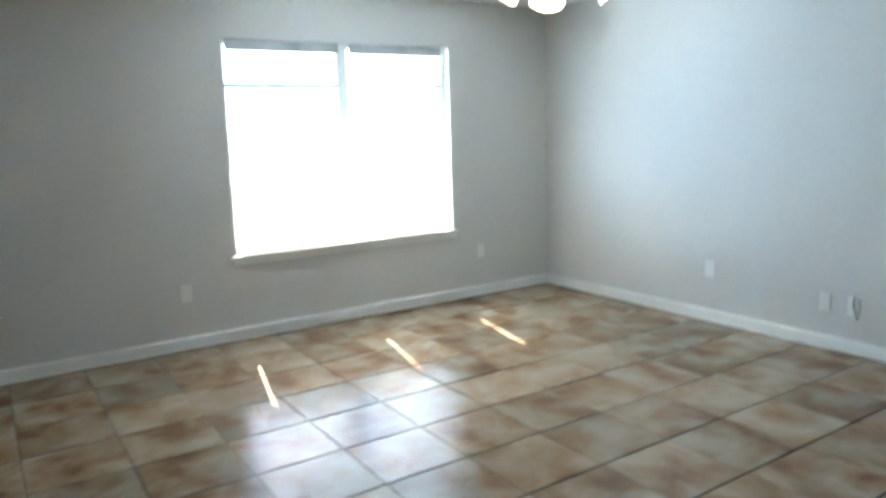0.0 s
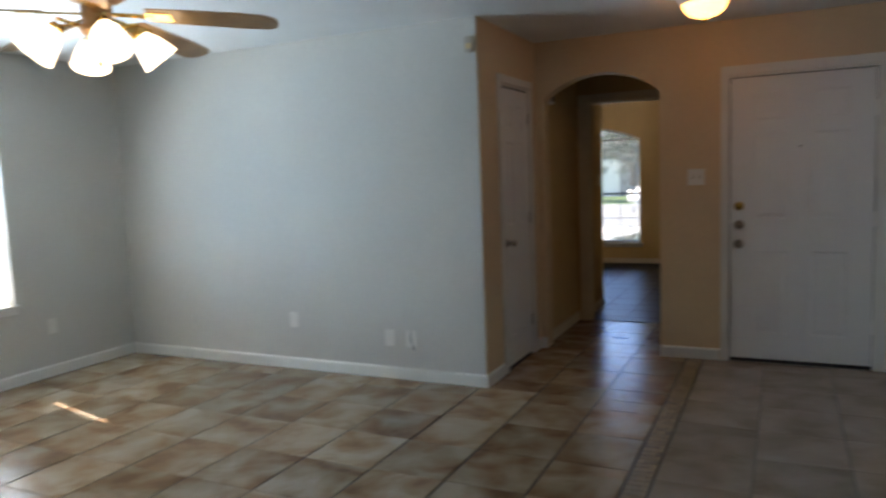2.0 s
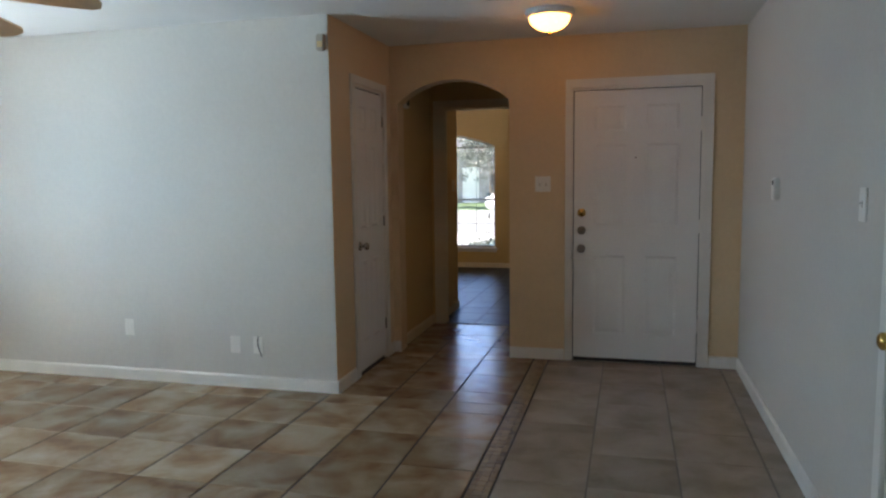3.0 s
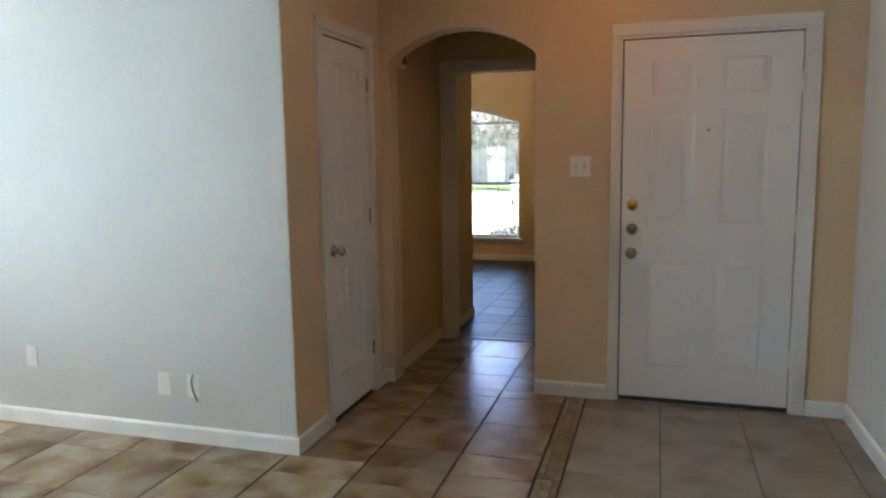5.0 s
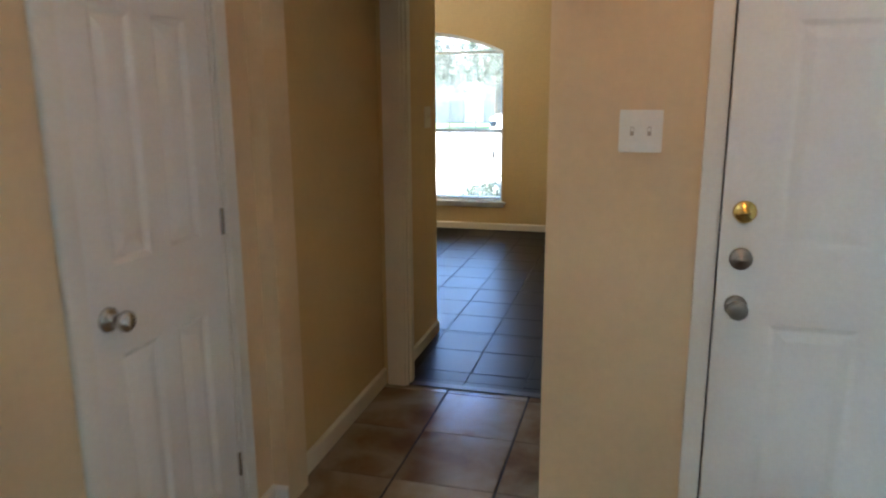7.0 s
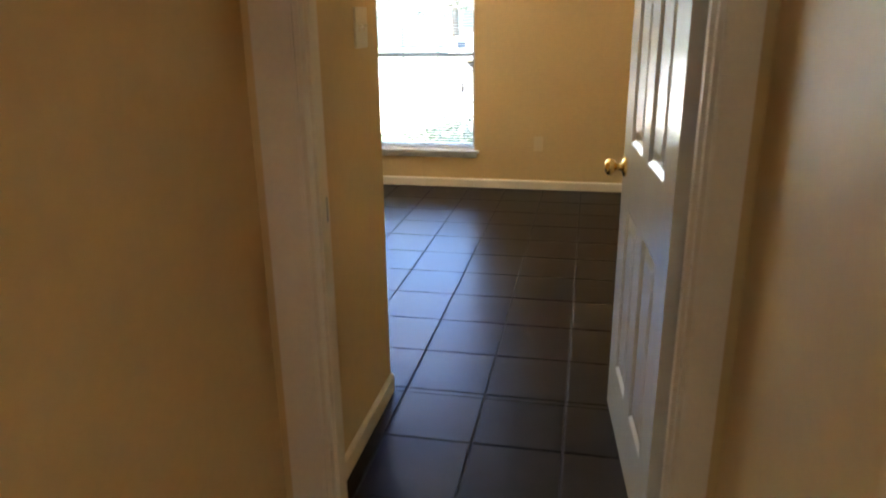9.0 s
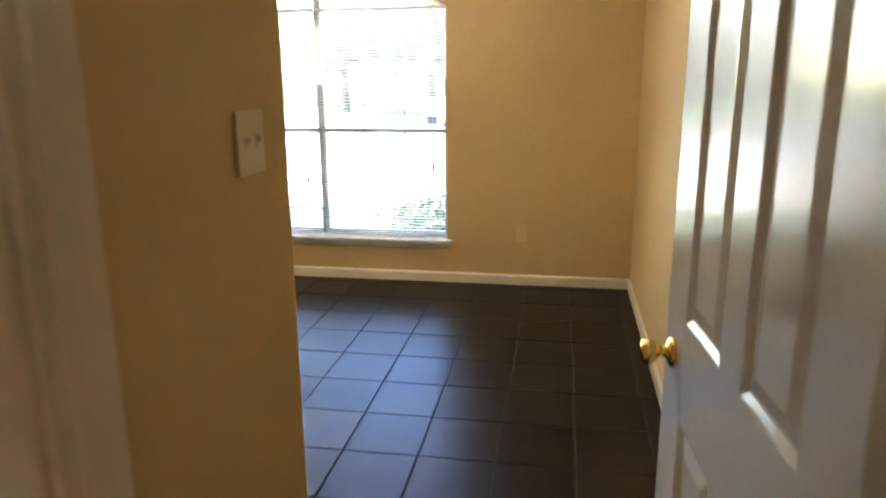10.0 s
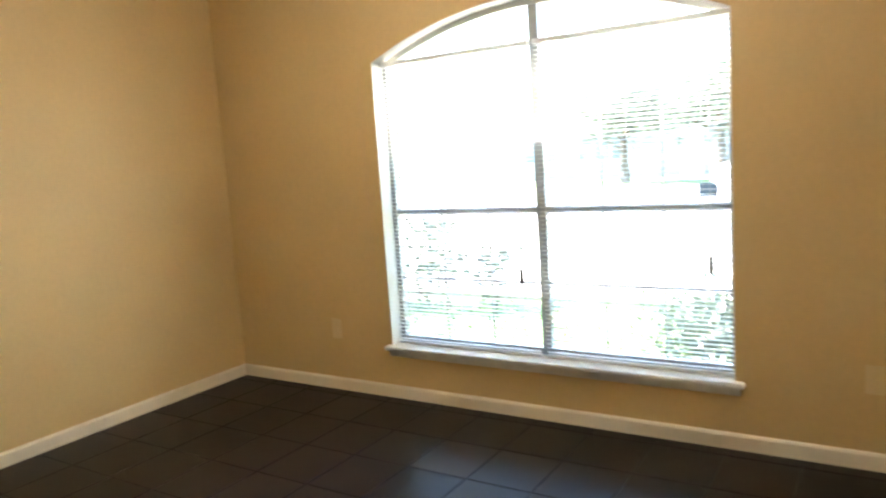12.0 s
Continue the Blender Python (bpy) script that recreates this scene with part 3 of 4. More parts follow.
def blind(name, axis, c, u0, u1, zlo, zhi, tassel_u, tassel_z, label, tilt=0.0, head=0.03, tip=None, valance=False):
    """Horizontal mini blind: head rail, bottom rail, thin curved slats, ladder cords and a pull tassel."""
    t = thing(name, label, "window blind", group="window blinds")
    rot = pose(c, 0, 0, 0, 0, 90) if axis == "x" else pose(0, c, 0)

    def fix(bm):
        bmesh.ops.transform(bm, matrix=rot, verts=bm.verts)
        return bm

    part("head_rail", fix(box(u0, u1, -0.014, 0.014, zhi - head, zhi, 0.002)), M_SLAT, t)
    if valance:
        # Backlit head rail cover; the shade against the window is put into its grey.
        part("valance", fix(box(u0 - 0.01, u1 + 0.01, -0.021, -0.0145, zhi - 0.072, zhi - 0.001, 0.002)), M_ALU, t, "blind valance in a backlit grey")
        part("cross_bar", fix(box(u0, u1, -0.0185, -0.0145, 1.743, 1.759)), M_ALU, t, "thin grey bar across the blind")
    part("bottom_rail", fix(box(u0, u1, -0.012, 0.012, zlo, zlo + 0.012, 0.003)), M_SLAT, t)
    sl = bmesh.new()
    w = 0.0122
    prof = [(-w, -0.0012), (-w * 0.4, 0.0009), (w * 0.4, 0.0009), (w, -0.0012), (w * 0.4, 0.0003), (-w * 0.4, 0.0003)]
    cs, sn = math.cos(radians(tilt)), math.sin(radians(tilt))
    prof = [(a * cs - b * sn, a * sn + b * cs) for a, b in prof]
    A = [sl.verts.new((u0 + 0.003, p, q)) for p, q in prof]
    B = [sl.verts.new((u1 - 0.003, p, q)) for p, q in prof]
    for i in range(6):
        sl.faces.new((A[i], A[(i + 1) % 6], B[(i + 1) % 6], B[i]))
    sl.faces.new(A)
    sl.faces.new(B)
    me = mesh_of("slat", fix(sl), M_SLAT)
    z = zlo + 0.026
    while z < zhi - head - 0.006:
        s = new("slat", me)
        s.parent = t
        s.location = (0, 0, z)
        z += 0.0213
    for u in (u0 + 0.12, (u0 + u1) / 2, u1 - 0.12):
        part("cord", fix(box(u - 0.0007, u + 0.0007, -0.0135, -0.0125, zlo + 0.01, zhi - head)), M_SLAT, t)
    part("pull_cord", fix(box(tassel_u - 0.001, tassel_u + 0.001, -0.0185, -0.0165, tassel_z, zhi - 0.01)), M_SLAT, t)
    part("tassel", fix(lathe([(0.003, 0.04), (0.008, 0.03), (0.011, -0.02), (0.008, -0.045)], 10, pose(tassel_u, -0.0175, tassel_z))), tip or M_SLOT, t, "small pull tassel")
    return t


# local u on the west wall runs along y
blind("mini_blind", "x", XW - 0.035, W1[0] + 0.045, 2.228, W1[2] + 0.006, W1[3] - 0.003, W1[0] + 0.08, 1.25, "white mini blind lowered over living room window", -12, tip=M_SLAT, valance=True)
blind("mini_blind", "x", XW - 0.035, 2.332, 3.118, W1[2] + 0.006, W1[3] - 0.003, ym + 0.08, 1.25, "white mini blind lowered over living room window", -12, tip=M_SLAT, valance=True)
blind("mini_blind", "y", YF + 0.062, x0 + 0.012, xm - 0.012, z0 + 0.004, ZS + 0.002, xm - 0.10, 0.72, "open white mini blind lowered over bedroom window", 0, 0.022)
blind("mini_blind", "y", YF + 0.062, xm + 0.012, x1 - 0.012, z0 + 0.004, ZS + 0.002, x1 - 0.10, 0.80, "open white mini blind lowered over bedroom window", 0, 0.022)


# ---- plates, vents and lamps ----
def plate(name, label, category, at, kind_of, material=None):
    material = material or (M_PLATE if "switch" in name else M_ALMOND)
    """Wall plate; local x along the wall, -y out of it."""
    t = thing(name, label, category, at)
    w = 0.116 if kind_of == "double" else 0.072
    part("cover", box(-w / 2, w / 2, -0.006, 0, -0.058, 0.058, 0.002), material, t)
    if kind_of == "outlet":
        for z in (-0.021, 0.021):
            ob = lathe([(0.0165, 0), (0.0165, 0.0022)], 16, pose(0, -0.0058, z, 90))
            add_box(ob, -0.0075, -0.0050, -0.0087, -0.0080, z - 0.004, z + 0.006)
            add_box(ob, 0.0050, 0.0075, -0.0087, -0.0080, z - 0.004, z + 0.006)
            part("socket", ob, material, t)
    elif kind_of in ("double", "single"):
        for x in ((-0.023, 0.023) if kind_of == "double" else (0,)):
            part("toggle_slot", box(x - 0.005, x + 0.005, -0.0068, -0.0058, -0.012, 0.012), M_BEIGE if material is M_CREAM else M_TAUPE, t)
            part("toggle", box(x - 0.0035, x + 0.0035, -0.017, -0.006, 0.0, 0.010, 0.001), material, t)
    elif kind_of == "cable":
        part("cable", lathe([(0.004, 0), (0.004, 0.012)], 10, pose(0, -0.006, 0, 90)), M_DARK, t, "dark cable stub")
    return t


def dangling(name, at, length, label):
    """Cut cable that hangs out of the wall."""
    cu = bpy.data.curves.new(name, "CURVE")
    cu.dimensions, cu.bevel_depth, cu.bevel_resolution = "3D", 0.004, 2
    s = cu.splines.new("BEZIER")
    s.bezier_points.add(2)
    for p, co in zip(s.bezier_points, ((0, 0.0, 0.05), (0.012, -0.028, 0.01), (0.03, -0.014, 0.05 - length))):
        p.co, p.handle_left_type, p.handle_right_type = co, "AUTO", "AUTO"
    cu.materials.append(M_SLOT)
    ob = new(name, cu)
    ob.matrix_world = at
    return tagged(ob, label, "cable")


NORTH, SOUTHW, WESTW, EASTW = 0, 180, 90, -90
plate("wall_outlet", "almond plastic outlet on off-white living room wall", "outlet", pose(-2.57, YN, 0.378), "outlet")
plate("cable_plate", "almond plastic cable plate low on living room wall", "wall plate", pose(-1.566, YN, 0.295), "cable")
plate("cable_plate", "blank almond plate low on living room wall", "wall plate", pose(-1.738, YN, 0.293), "blank")
dangling("loose_cable", pose(-1.56, YN - 0.012, 0.305), 0.13, "short dark cable hanging from living room wall plate")
plate("wall_outlet", "almond plastic outlet below living room window", "outlet", pose(XW, 1.02, 0.384, 0, 0, 90), "outlet")
plate("wall_outlet", "almond plastic outlet near living room corner", "outlet", pose(XW, 3.47, 0.384, 0, 0, 90), "outlet")
plate("light_switch", "white double light switch beside front door", "light switch", pose(0.199, YA, 1.341), "double")
# White plate in dim light; the dimness is put into its cream colour.
plate("light_switch", "white double light switch on bedroom passage wall, dimmed in its colour", "light switch", pose(XP, 7.183, 1.311, 0, 0, 90), "double", M_CREAM)
plate("light_switch", "white light switch on side wall beside door", "light switch", pose(XR, 2.71, 1.295, 0, 0, -90), "single")
plate("wall_outlet", "beige plastic outlet on tan bedroom wall", "outlet", pose(-0.638, YF, 0.366), "outlet", M_BEIGE)
plate("wall_outlet", "beige plastic outlet on tan bedroom wall", "outlet", pose(-3.355, YF, 0.37), "outlet", M_BEIGE)
plate("wall_outlet", "beige plastic outlet on bedroom side wall", "outlet", pose(XBR, 8.93, 0.37, 0, 0, -90), "outlet", M_BEIGE)

th = thing("thermostat", "small white thermostat on off-white side wall", "thermostat", pose(XR, 4.16, 1.32, 0, 0, -90))
part("case", box(-0.045, 0.045, -0.028, 0, -0.06, 0.06, 0.006), M_PLATE, th)
part("display", box(-0.02, 0.02, -0.0295, -0.0278, 0.02, 0.045), M_SLOT, th, "dark display")
sn = thing("alarm_sensor", "small beige alarm sensor near wall corner", "sensor", pose(-1.04, YN, 2.245))
part("case", box(-0.028, 0.028, -0.042, 0, -0.05, 0.05, 0.008), M_TAUPE, sn)
part("lens", box(-0.018, 0.018, -0.0445, -0.041, -0.03, 0.005, 0.001), M_BEIGE, sn)
ch = thing("door_chime", "small grey door chime high on hallway wall", "door chime", pose(XHL, 5.68, 2.03, 0, 0, 90))
part("case", box(-0.05, 0.05, -0.04, 0, -0.06, 0.06, 0.006), M_PLATE, ch)
part("grille", box(-0.035, 0.035, -0.0425, -0.0395, -0.04, 0.04), M_SLOT, ch)


def ceiling_vent(at, w, d, label):
    t = thing("ceiling_vent", label, "air vent", at, group="ceiling vents")
    for b in ((-w / 2, w / 2, -d / 2, -d / 2 + 0.025), (-w / 2, w / 2, d / 2 - 0.025, d / 2), (-w / 2, -w / 2 + 0.025, -d / 2 + 0.025, d / 2 - 0.025), (w / 2 - 0.025, w / 2, -d / 2 + 0.025, d / 2 - 0.025)):
        part("frame", box(*b, -0.009, -0.0005, 0.002), M_TRIM, t)
    # Dark sheet stands for the shade of the duct behind the slats.
    part("backing", box(-w / 2 + 0.025, w / 2 - 0.025, -d / 2 + 0.025, d / 2 - 0.025, -0.003, -0.0005), M_DARK, t)
    n = 6
    for k in range(n):
        y = -d / 2 + 0.035 + (d - 0.07) * k / (n - 1)
        bm = bmesh.new()
        add_box(bm, -w / 2 + 0.025, w / 2 - 0.025, -0.006, 0.006, -0.0006, 0.0006, 0, pose(0, y, -0.0085, 35))
        part("slat", bm, M_TRIM, t)
    return t


ceiling_vent(pose(0.135, 4.10, CEIL), 0.30, 0.15, "white slatted ceiling air vent in entry")
ceiling_vent(pose(-3.36, 0.62, CEIL, 0, 0, 90), 0.30, 0.15, "white slatted ceiling air vent near living room window")

cl = thing("ceiling_light", "flush ceiling light with lit amber glass bowl", "ceiling light", pose(0.335, 4.56, CEIL))
part("base", lathe([(0.150, 0), (0.155, -0.010), (0.146, -0.034), (0.126, -0.038)], 40), M_PLATE, cl, "white metal ring", True)
part("bowl", lathe([(0.128, -0.038), (0.124, -0.060), (0.108, -0.086), (0.080, -0.107), (0.042, -0.121), (0.008, -0.126)], 40), M_DOME, cl, "lit amber glass bowl", True)
part("finial", lathe([(0.006, -0.125), (0.012, -0.132), (0.011, -0.142), (0.003, -0.150)], 16), M_BRASS, cl, "small brass finial", True)

# ---- ceiling fan ----
FAN = pose(-1.64, 1.93, CEIL)
fan = thing("ceiling_fan", "five-blade ceiling fan with oak blades and four lit glass shades", "ceiling fan", FAN)
part("canopy", lathe([(0.072, 0), (0.074, -0.012), (0.066, -0.04), (0.045, -0.07), (0.030, -0.082)], 32), M_PEWTER, fan, "grey metal ceiling canopy", True)
part("rod", lathe([(0.0125, -0.075), (0.0125, -0.175)], 16), M_PEWTER, fan, "", True)
part("motor", lathe([(0.03, -0.165), (0.105, -0.172), (0.128, -0.185), (0.130, -0.235), (0.122, -0.240)], 40), M_PEWTER, fan, "round grey motor housing", True)
# Warm lamplight on the motor's underside is put into the copper colour.
part("motor_underside", lathe([(0.128, -0.2365), (0.118, -0.252), (0.085, -0.275), (0.06, -0.285)], 40), M_COPPER, fan, "motor underside with the lamps' warm light in its copper colour", True)
part("light_kit", lathe([(0.055, -0.282), (0.058, -0.33), (0.05, -0.36), (0.07, -0.375), (0.06, -0.40), (0.02, -0.43), (0.012, -0.47)], 32), M_COPPER, fan, "warm copper light fitting", True)
part("finial", lathe([(0.006, -0.468), (0.011, -0.48), (0.012, -0.51), (0.004, -0.528)], 16), M_BRASS, fan, "", True)
bl = bmesh.new()
outline = [(0.20, -0.055), (0.30, -0.062), (0.56, -0.068), (0.655, -0.062), (0.69, -0.04), (0.70, 0.0), (0.69, 0.04), (0.655, 0.062), (0.56, 0.068), (0.30, 0.062), (0.20, 0.055)]
lo = [bl.verts.new((x, y, -0.003)) for x, y in outline]
hi = [bl.verts.new((x, y, 0.003)) for x, y in outline]
bl.faces.new(lo)
bl.faces.new(hi)
for k in range(len(lo)):
    j = (k + 1) % len(lo)
    bl.faces.new((lo[k], lo[j], hi[j], hi[k]))
blade_me = mesh_of("blade", bl, M_BLADE)
br = bmesh.new()
add_box(br, 0.06, 0.22, -0.014, 0.014, -0.010, -0.003, 0.002)
add_box(br, 0.19, 0.29, -0.035, 0.035, -0.008, -0.003, 0.002)
bracket_me = mesh_of("blade_bracket", br, M_BRASS)
for k in range(5):
    a = FAN_PHASE + 72 * k
    b = new("blade", blade_me)
    b.parent = fan
    b.matrix_basis = pose(0, 0, -0.315, 0, 0, a) @ pose(0, 0, 0, -12, 5, 0)
    c = new("blade_bracket", bracket_me)
    c.parent = b
for k in range(4):
    a = 60 + 90 * k
    arm = bmesh.new()
    lathe([(0.008, 0), (0.008, 0.10)], 12, pose(0, 0, -0.375, 0, 0, a) @ pose(0.05, 0, 0, 0, 75, 0), arm)
    lathe([(0.026, -0.005), (0.03, 0.03)], 16, pose(0, 0, -0.375, 0, 0, a) @ pose(0.14, 0, -0.005, 0, 140, 0), arm)
    armo = part("lamp_arm", arm, M_BRASS, fan, "", True)
    sh = lathe([(0.026, 0.015), (0.034, 0.03), (0.052, 0.06), (0.062, 0.09), (0.072, 0.125), (0.076, 0.14), (0.070, 0.138), (0.055, 0.12)], 28, pose(0, 0, -0.375, 0, 0, a) @ pose(0.14, 0, -0.005, 0, 140, 0))
    part("shade", sh, M_SHADE, fan, "lit frosted bell glass shade", True)
for u in (0.03, -0.02):
    part("pull_chain", box(u - 0.001, u + 0.001, 0.029, 0.031, -0.50, -0.36), M_BRASS, fan)

# ---- outdoors ----
structure("ground", box(-90, 90, -90, 120, -0.6, -0.14), M_LAWN, "sunlit lawn around the house", "ground")
structure("driveway", box(-30, 30, 13.9, 18.5, -0.14, -0.10), M_CONCRETE, "pale concrete pavement", "pavement")
structure("road", box(-60, 60, 18.7, 31.0, -0.14, -0.125), M_ASPHALT, "asphalt street in front of the house", "road")
structure("eave_west", box(XW - 1.13, XW - 0.15, YS - 0.6, YA + 0.6, 2.37, 2.5), M_TRIM, "white roof eave over living room window", "eave")
structure("eave_north", box(XBL - 0.6, XR + 0.6, YF + 0.16, YF + 0.55, 2.60, 2.75), M_TRIM, "white roof eave over bedroom window", "eave")
structure("roof", box(XW - 1.3, XR + 0.8, YS - 0.7, YF + 0.8, 2.90, 3.0), M_ROOF, "grey shingle roof over the house", "roof")

rng = random.Random(7)
gv, gf = [], []
for k in range(9000):
    x, y = rng.uniform(-9, 4), 10.95 + 3.5 * rng.random() ** 1.3
    a, h, w = rng.uniform(0, 6.28), rng.uniform(0.04, 0.10), 0.006
    dx, dy = math.cos(a) * w, math.sin(a) * w
    n = len(gv)
    gv += [(x - dx, y - dy, -0.142), (x + dx, y + dy, -0.142), (x + dy * 4, y + dx * 4, -0.14 + h)]
    gf.append((n, n + 1, n + 2))
gm = bpy.data.meshes.new("grass")
gm.from_pydata(gv, [], gf)
gm.materials.append(M_BLADEG)
tagged(new("grass", gm), "green lawn grass outside bedroom window", "grass", kind="stuff")


def car(at, label):
    """Parked estate car, length along x."""
    t = thing("car", label, "car", at)
    prof = [(-2.2, 0.35), (-2.25, 0.75), (-2.1, 0.98), (-1.75, 1.05), (-1.35, 1.42), (-0.9, 1.56), (0.6, 1.55), (1.25, 1.05), (2.1, 0.88), (2.28, 0.65), (2.22, 0.35)]

    def solid(pts, w):
        bm = bmesh.new()
        a = [bm.verts.new((x, -w, z)) for x, z in pts]
        b = [bm.verts.new((x, w, z)) for x, z in pts]
        bm.faces.new(a)
        bm.faces.new(b)
        for i in range(len(pts)):
            j = (i + 1) % len(pts)
            bm.faces.new((a[i], a[j], b[j], b[i]))
        return bm

    bm = solid(prof, 0.88)
    bmesh.ops.bevel(bm, geom=list(bm.edges), offset=0.05, segments=2, affect="EDGES")
    part("body", bm, M_CAR, t, "white body", True)
    for pts in ([(-1.55, 1.08), (-1.22, 1.40), (-0.45, 1.47), (-0.45, 1.06)], [(-0.35, 1.06), (-0.35, 1.47), (0.5, 1.46), (1.0, 1.06)]):
        part("side_window", solid(pts, 0.888), M_CARGLASS, t, "side glass with sky reflection in its colour")
    ws = bmesh.new()
    q = [ws.verts.new(p) for p in ((0.68, -0.7, 1.51), (0.68, 0.7, 1.51), (1.22, 0.76, 1.10), (1.22, -0.76, 1.10))]
    ws.faces.new(q)
    bmesh.ops.solidify(ws, geom=list(ws.faces), thickness=-0.03)
    part("windscreen", ws, M_CARGLASS, t, "windscreen with sky reflection in its colour")
    for x in (-1.4, 1.42):
        for s in (-1, 1):
            wh = part("wheel", lathe([(0.2, -0.1), (0.32, -0.1), (0.34, -0.06), (0.34, 0.06), (0.32, 0.1), (0.2, 0.1)], 28, pose(x, s * 0.82, 0.34, 90)), M_TYRE, t, "black tyre", True)
            part("rim", lathe([(0.19, 0.0), (0.2, 0.02), (0.05, 0.035)], 20, pose(x, s * 0.92, 0.34, 90 * s)), M_STEEL, wh)
    for s in (-1, 1):
        part("headlight", box(2.12, 2.26, s * 0.66 - 0.14, s * 0.66 + 0.14, 0.66, 0.80, 0.03), M_PLATE, t)
    return t


car(pose(-1.75, 25.2, -0.125, 0, 0, 205), "white car parked at the street beyond the lawn")


def house(at, label):
    t = thing("house", label, "house", at)
    w, d, h = 14.0, 8.0, 2.9
    part("wall", wall_bm("y", 0, 0.2, -w / 2, w / 2, 0, h, [(-5, -3.4, 0.9, 2.2, 0), (-1.4, 0.1, 0.9, 2.2, 0), (2.5, 3.5, 0, 2.1, 0), (4.6, 6.0, 0.9, 2.2, 0)]), M_BRICK, t, "grey brick front wall")
    part("wall", box(-w / 2, w / 2, 0.2, d, 0, h), M_BRICK, t)
    for a, b in ((-5, -3.4), (-1.4, 0.1), (4.6, 6.0)):
        wf = part("window", box(a, b, 0.06, 0.10, 0.9, 2.2), M_CARGLASS, t, "dark window")
        part("frame", box((a + b) / 2 - 0.03, (a + b) / 2 + 0.03, 0.03, 0.06, 0.9, 2.2), M_TRIM, wf)
    part("door", box(2.5, 3.5, 0.06, 0.12, 0, 2.1), M_TRIM, t)
    rf = bmesh.new()
    o = 0.5
    v = [rf.verts.new(p) for p in ((-w / 2 - o, -o, h), (w / 2 + o, -o, h), (w / 2 + o, d + o, h), (-w / 2 - o, d + o, h), (-w / 2 + 3, d / 2, h + 2.2), (w / 2 - 3, d / 2, h + 2.2))]
    for f in ((0, 1, 5, 4), (1, 2, 5), (2, 3, 4, 5), (3, 0, 4), (3, 2, 1, 0)):
        rf.faces.new([v[i] for i in f])
    part("roof", rf, M_ROOF, t, "grey hipped shingle roof")
    return t


house(pose(-11, 40, -0.14), "grey brick house with hipped roof across the street")
house(pose(8, 41, -0.14), "grey brick house with hipped roof across the street")


def tree(at, height, spread, seed, label):
    """Trunk with limbs and a crown of many small separate leaves in uneven clumps."""
    r = random.Random(seed)
    t = thing("tree", label, "tree", at)
    bm = bmesh.new()
    lathe([(0.24, 0), (0.17, 0.5), (0.14, height * 0.35), (0.09, height * 0.6), (0.03, height * 0.85)], 10, None, bm)
    tips = [Vector((0, 0, height * 0.85))]
    for k in range(9):
        L = spread * r.uniform(0.5, 0.95)
        m = pose(0, 0, height * r.uniform(0.33, 0.6), 0, r.uniform(35, 70), 40 * k + r.uniform(-15, 15))
        lathe([(0.06, 0), (0.04, L * 0.5), (0.015, L)], 7, m, bm)
        tips += [m @ Vector((0, 0, L)), m @ Vector((0, 0, L * 0.65))]
    part("trunk", bm, M_BARK, t, "grey bark trunk with limbs")
    vs, fs = [], []
    for tip in tips:
        for c in range(7):
            cc = tip + Vector((r.gauss(0, 0.45), r.gauss(0, 0.45), r.gauss(0.1, 0.35)))
            rad = r.uniform(0.18, 0.42)
            for k in range(45):
                p = cc + Vector((r.gauss(0, 1), r.gauss(0, 1), r.gauss(0, 0.8))) * rad * 0.6
                e = Euler((r.uniform(0, 6.3), r.uniform(0, 6.3), r.uniform(0, 6.3))).to_matrix()
                s = r.uniform(0.05, 0.10)
                n = len(vs)
                vs += [tuple(p + e @ Vector(q)) for q in ((-s, 0, 0), (0, -s * 0.45, 0), (s, 0, 0), (0, s * 0.45, 0))]
                fs.append((n, n + 1, n + 2, n + 3))
    me = bpy.data.meshes.new("crown")
    me.from_pydata(vs, [], fs)
    me.materials.append(M_LEAF)
    cr = new("crown", me)
    cr.parent = t
    cr["label"] = "leafy green crown"
    return t


tree(pose(-22, 52, -0.14), 6.5, 2.6, 3, "leafy tree across the street")
tree(pose(-2.0, 54, -0.14), 6.0, 2.4, 5, "leafy tree across the street")
tree(pose(-31, 50, -0.14), 7.0, 2.8, 9, "leafy tree across the street")
tree(pose(-9.4, 35, -0.14), 3.6, 2.2, 11, "low leafy tree beyond the street")
tree(pose(-5.6, 34, -0.14), 3.9, 2.3, 12, "low leafy tree beyond the street")


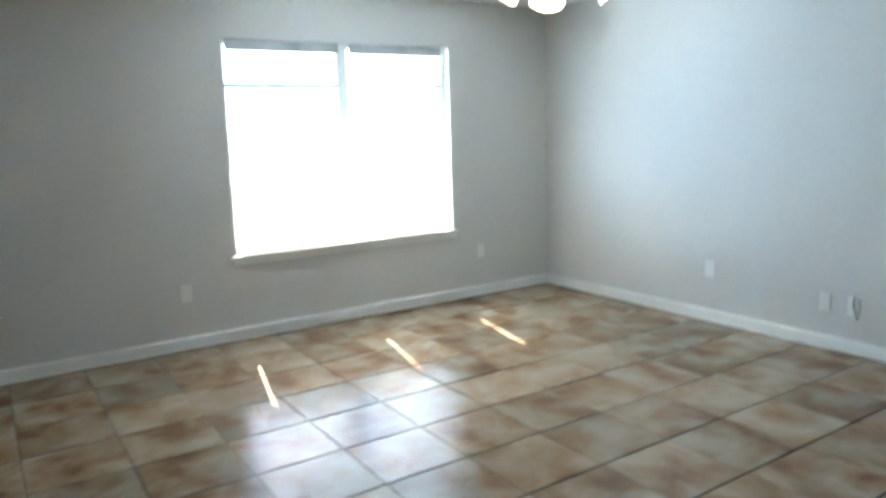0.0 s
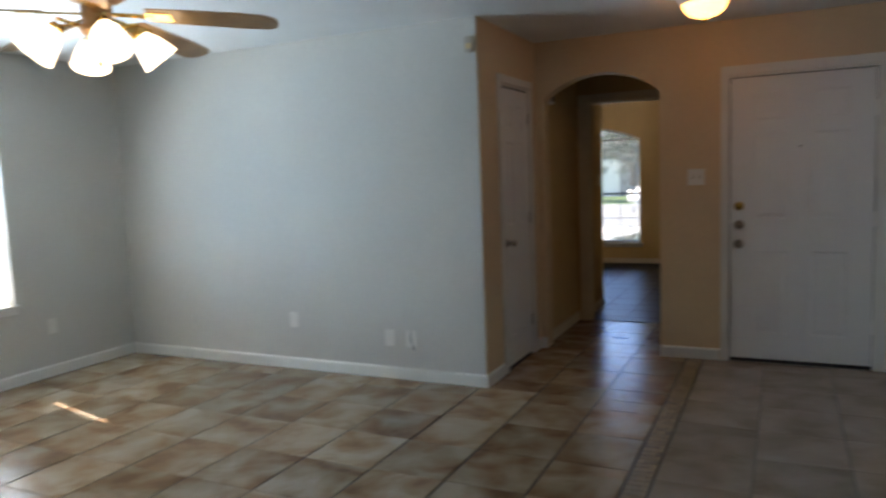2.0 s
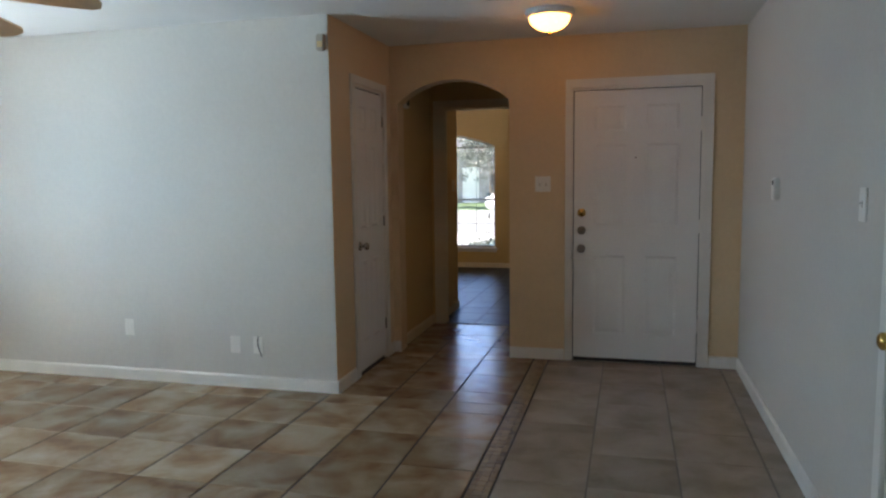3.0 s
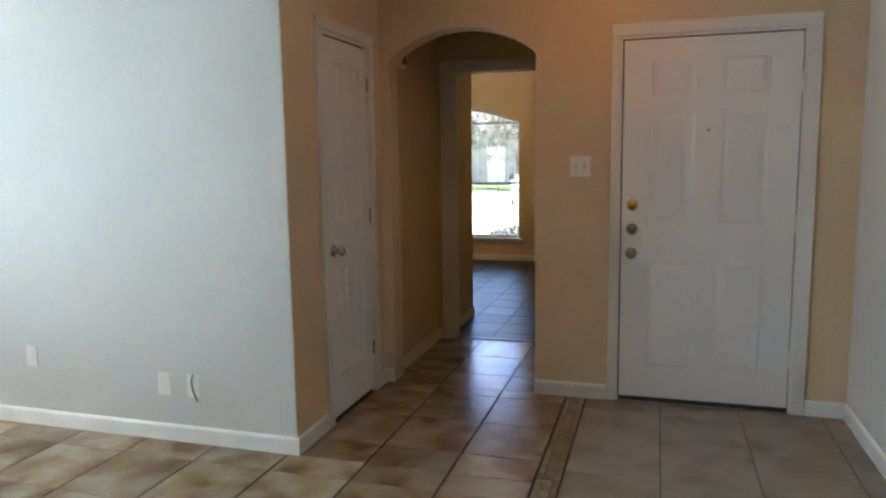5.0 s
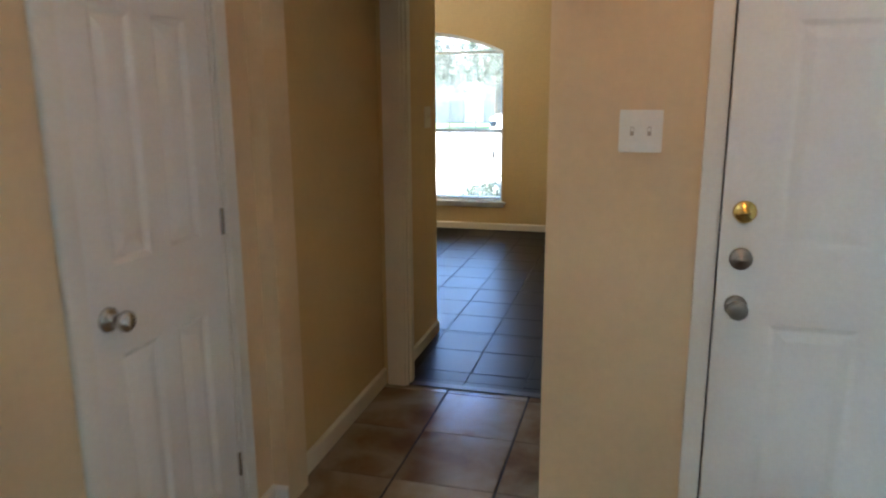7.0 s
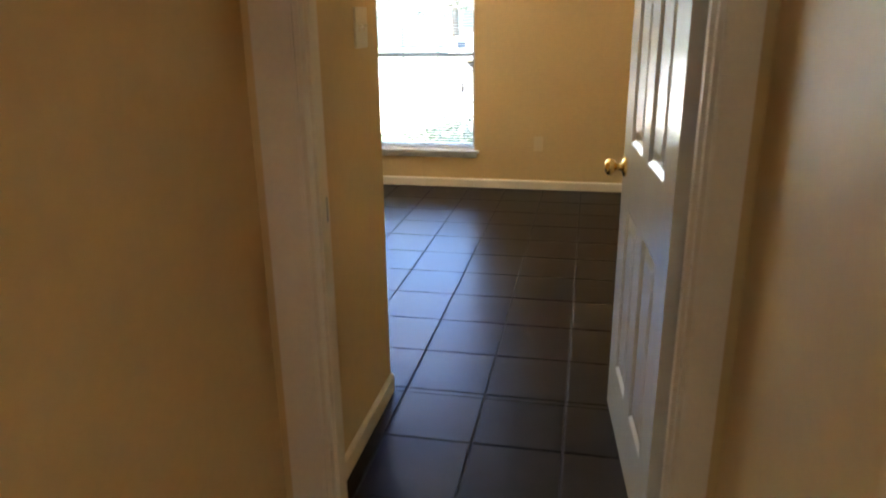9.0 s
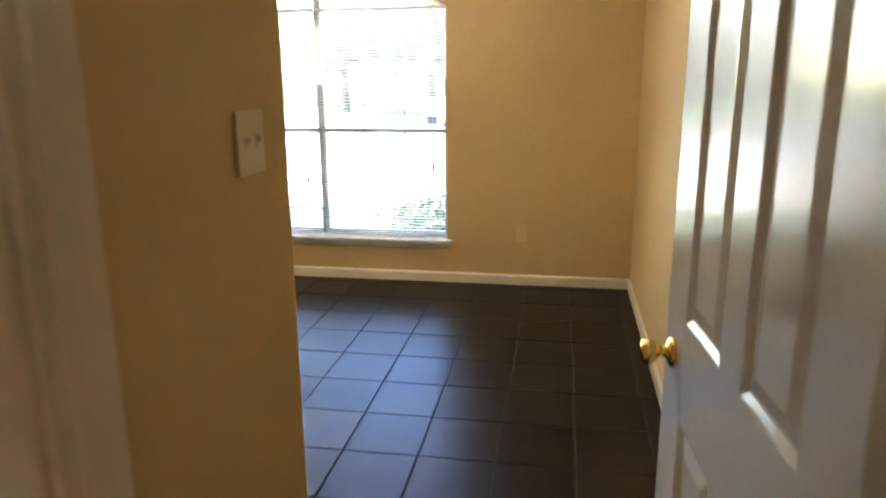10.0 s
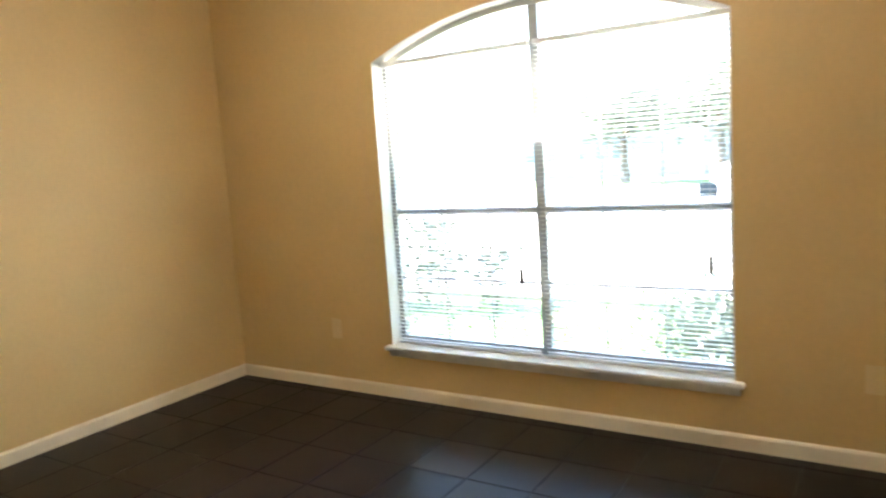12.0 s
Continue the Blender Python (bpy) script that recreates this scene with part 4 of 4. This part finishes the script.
def bush(at, w, h, seed, label):
    """Low shrub of stems and many separate small leaves."""
    r = random.Random(seed)
    t = thing("bush", label, "bush", at)
    bm = bmesh.new()
    vs, fs = [], []
    for k in range(16):
        m = pose(r.uniform(-w, w) * 0.35, r.uniform(-0.25, 0.25), 0, 0, r.uniform(5, 45), r.uniform(0, 360))
        L = h * r.uniform(0.6, 0.95)
        lathe([(0.012, 0), (0.008, L * 0.5), (0.003, L)], 6, m, bm)
        for c in range(5):
            cc = m @ Vector((r.gauss(0, 0.08), r.gauss(0, 0.08), L * r.uniform(0.35, 1.0)))
            for q in range(40):
                p = cc + Vector((r.gauss(0, 0.10), r.gauss(0, 0.10), r.gauss(0, 0.08)))
                p.z = max(p.z, 0.02)
                e = Euler((r.uniform(0, 6.3), r.uniform(0, 6.3), r.uniform(0, 6.3))).to_matrix()
                s = r.uniform(0.02, 0.045)
                n = len(vs)
                vs += [tuple(p + e @ Vector(o)) for o in ((-s, 0, 0), (0, -s * 0.5, 0), (s, 0, 0), (0, s * 0.5, 0))]
                fs.append((n, n + 1, n + 2, n + 3))
    part("stems", bm, M_BARK, t)
    me = bpy.data.meshes.new("leaves")
    me.from_pydata(vs, [], fs)
    me.materials.append(M_LEAF)
    lv = new("leaves", me)
    lv.parent = t
    return t


bush(pose(-4.7, 13.4, -0.14), 2.6, 0.95, 21, "leafy green shrub on the front lawn")
bush(pose(-1.4, 12.6, -0.14), 1.0, 0.45, 22, "low green shrub outside bedroom window")


# ---- floors, tile by tile ----
def tiled(name, label, slab, grout, material, rects, pitch, ox, oy, joint, seed, cross=0.4):
    """A floor slab of grout with single tiles as parts, cut at the walls. rects: the stretches that it covers."""
    px, py = pitch
    floor = structure(name, box(slab[0], slab[1], slab[2], slab[3], -0.139, -0.0035), grout, label, "floor")
    r = random.Random(seed)
    cache = {}

    def mesh(w, d):
        key = (round(w, 3), round(d, 3))
        if key not in cache:
            bm = bmesh.new()
            e = 0.0018
            lo = [bm.verts.new((sx * w / 2, sy * d / 2, -0.003)) for sx, sy in ((-1, -1), (1, -1), (1, 1), (-1, 1))]
            hi = [bm.verts.new((sx * (w / 2 - e), sy * (d / 2 - e), 0)) for sx, sy in ((-1, -1), (1, -1), (1, 1), (-1, 1))]
            md = [bm.verts.new((sx * w / 2, sy * d / 2, -0.0016)) for sx, sy in ((-1, -1), (1, -1), (1, 1), (-1, 1))]
            bm.faces.new(hi)
            for i in range(4):
                j = (i + 1) % 4
                bm.faces.new((lo[i], lo[j], md[j], md[i]))
                bm.faces.new((md[i], md[j], hi[j], hi[i]))
            cache[key] = mesh_of("tile", bm, material)
        return cache[key]

    for x0, x1, y0, y1 in rects:
        i0, i1 = math.floor((x0 - ox) / px), math.ceil((x1 - ox) / px)
        j0, j1 = math.floor((y0 - oy) / py), math.ceil((y1 - oy) / py)
        for i in range(i0, i1):
            for j in range(j0, j1):
                a, b = max(x0, ox + i * px + joint / 2), min(x1, ox + (i + 1) * px - joint / 2)
                c, d = max(y0, oy + j * py + joint * cross / 2), min(y1, oy + (j + 1) * py - joint * cross / 2)
                if b - a < 0.02 or d - c < 0.02:
                    continue
                t = new("tile", mesh(b - a, d - c))
                t.parent = floor
                t.matrix_basis = pose((a + b) / 2, (c + d) / 2, r.uniform(-0.0005, 0.0005), r.uniform(-0.06, 0.06), r.uniform(-0.06, 0.06), 0)
    return floor


tiled("floor_living", "mottled brown stone-look floor tiles with dark joints", (XW - 0.15, 0.130, YS - T, YB0 + 0.03), M_GROUT, M_TILE,
      [(XW, 0.128, YS, YN - 0.002), (XE, 0.128, YN + 0.002, YA), (XHL, XHR, YA + 0.002, YB0 + 0.02)], (0.4005, 0.408), -0.248, 1.175, 0.010, 1)
tiled("floor_entry", "pale beige square floor tiles in front of door", (0.25, XR + T, YS - T, YA + 0.15), M_GROUT_L, M_TILE_L,
      [(0.252, XR, YS, YA)], (0.41, 0.407), 0.25, 3.975 - 0.407 * 20, 0.007, 2, 0.7)
tiled("floor_bedroom", "dark slate-look bedroom floor tiles", (XBL - T, XBR + T, YB0 + 0.03, YF + 0.1), M_GROUT_D, M_TILE_D,
      [(BDOOR[0], BDOOR[1], YB0 + 0.06, YB1), (XP, XBR, YB1 + 0.001, YP), (XBL, XBR, YP + 0.001, YF)], (0.298, 0.321), -0.885, 9.0, 0.007, 3, 0.7)
tiled("floor_border", "narrow bronze mosaic border between floor tiles", (0.130, 0.25, YS - T, YA + 0.05), M_GROUT, M_BORDER,
      [(0.141, 0.168, YS, YA), (0.170, 0.211, YS, YA), (0.213, 0.241, YS, YA)], (0.11, 0.052), 0.136, 0.0, 0.003, 4)
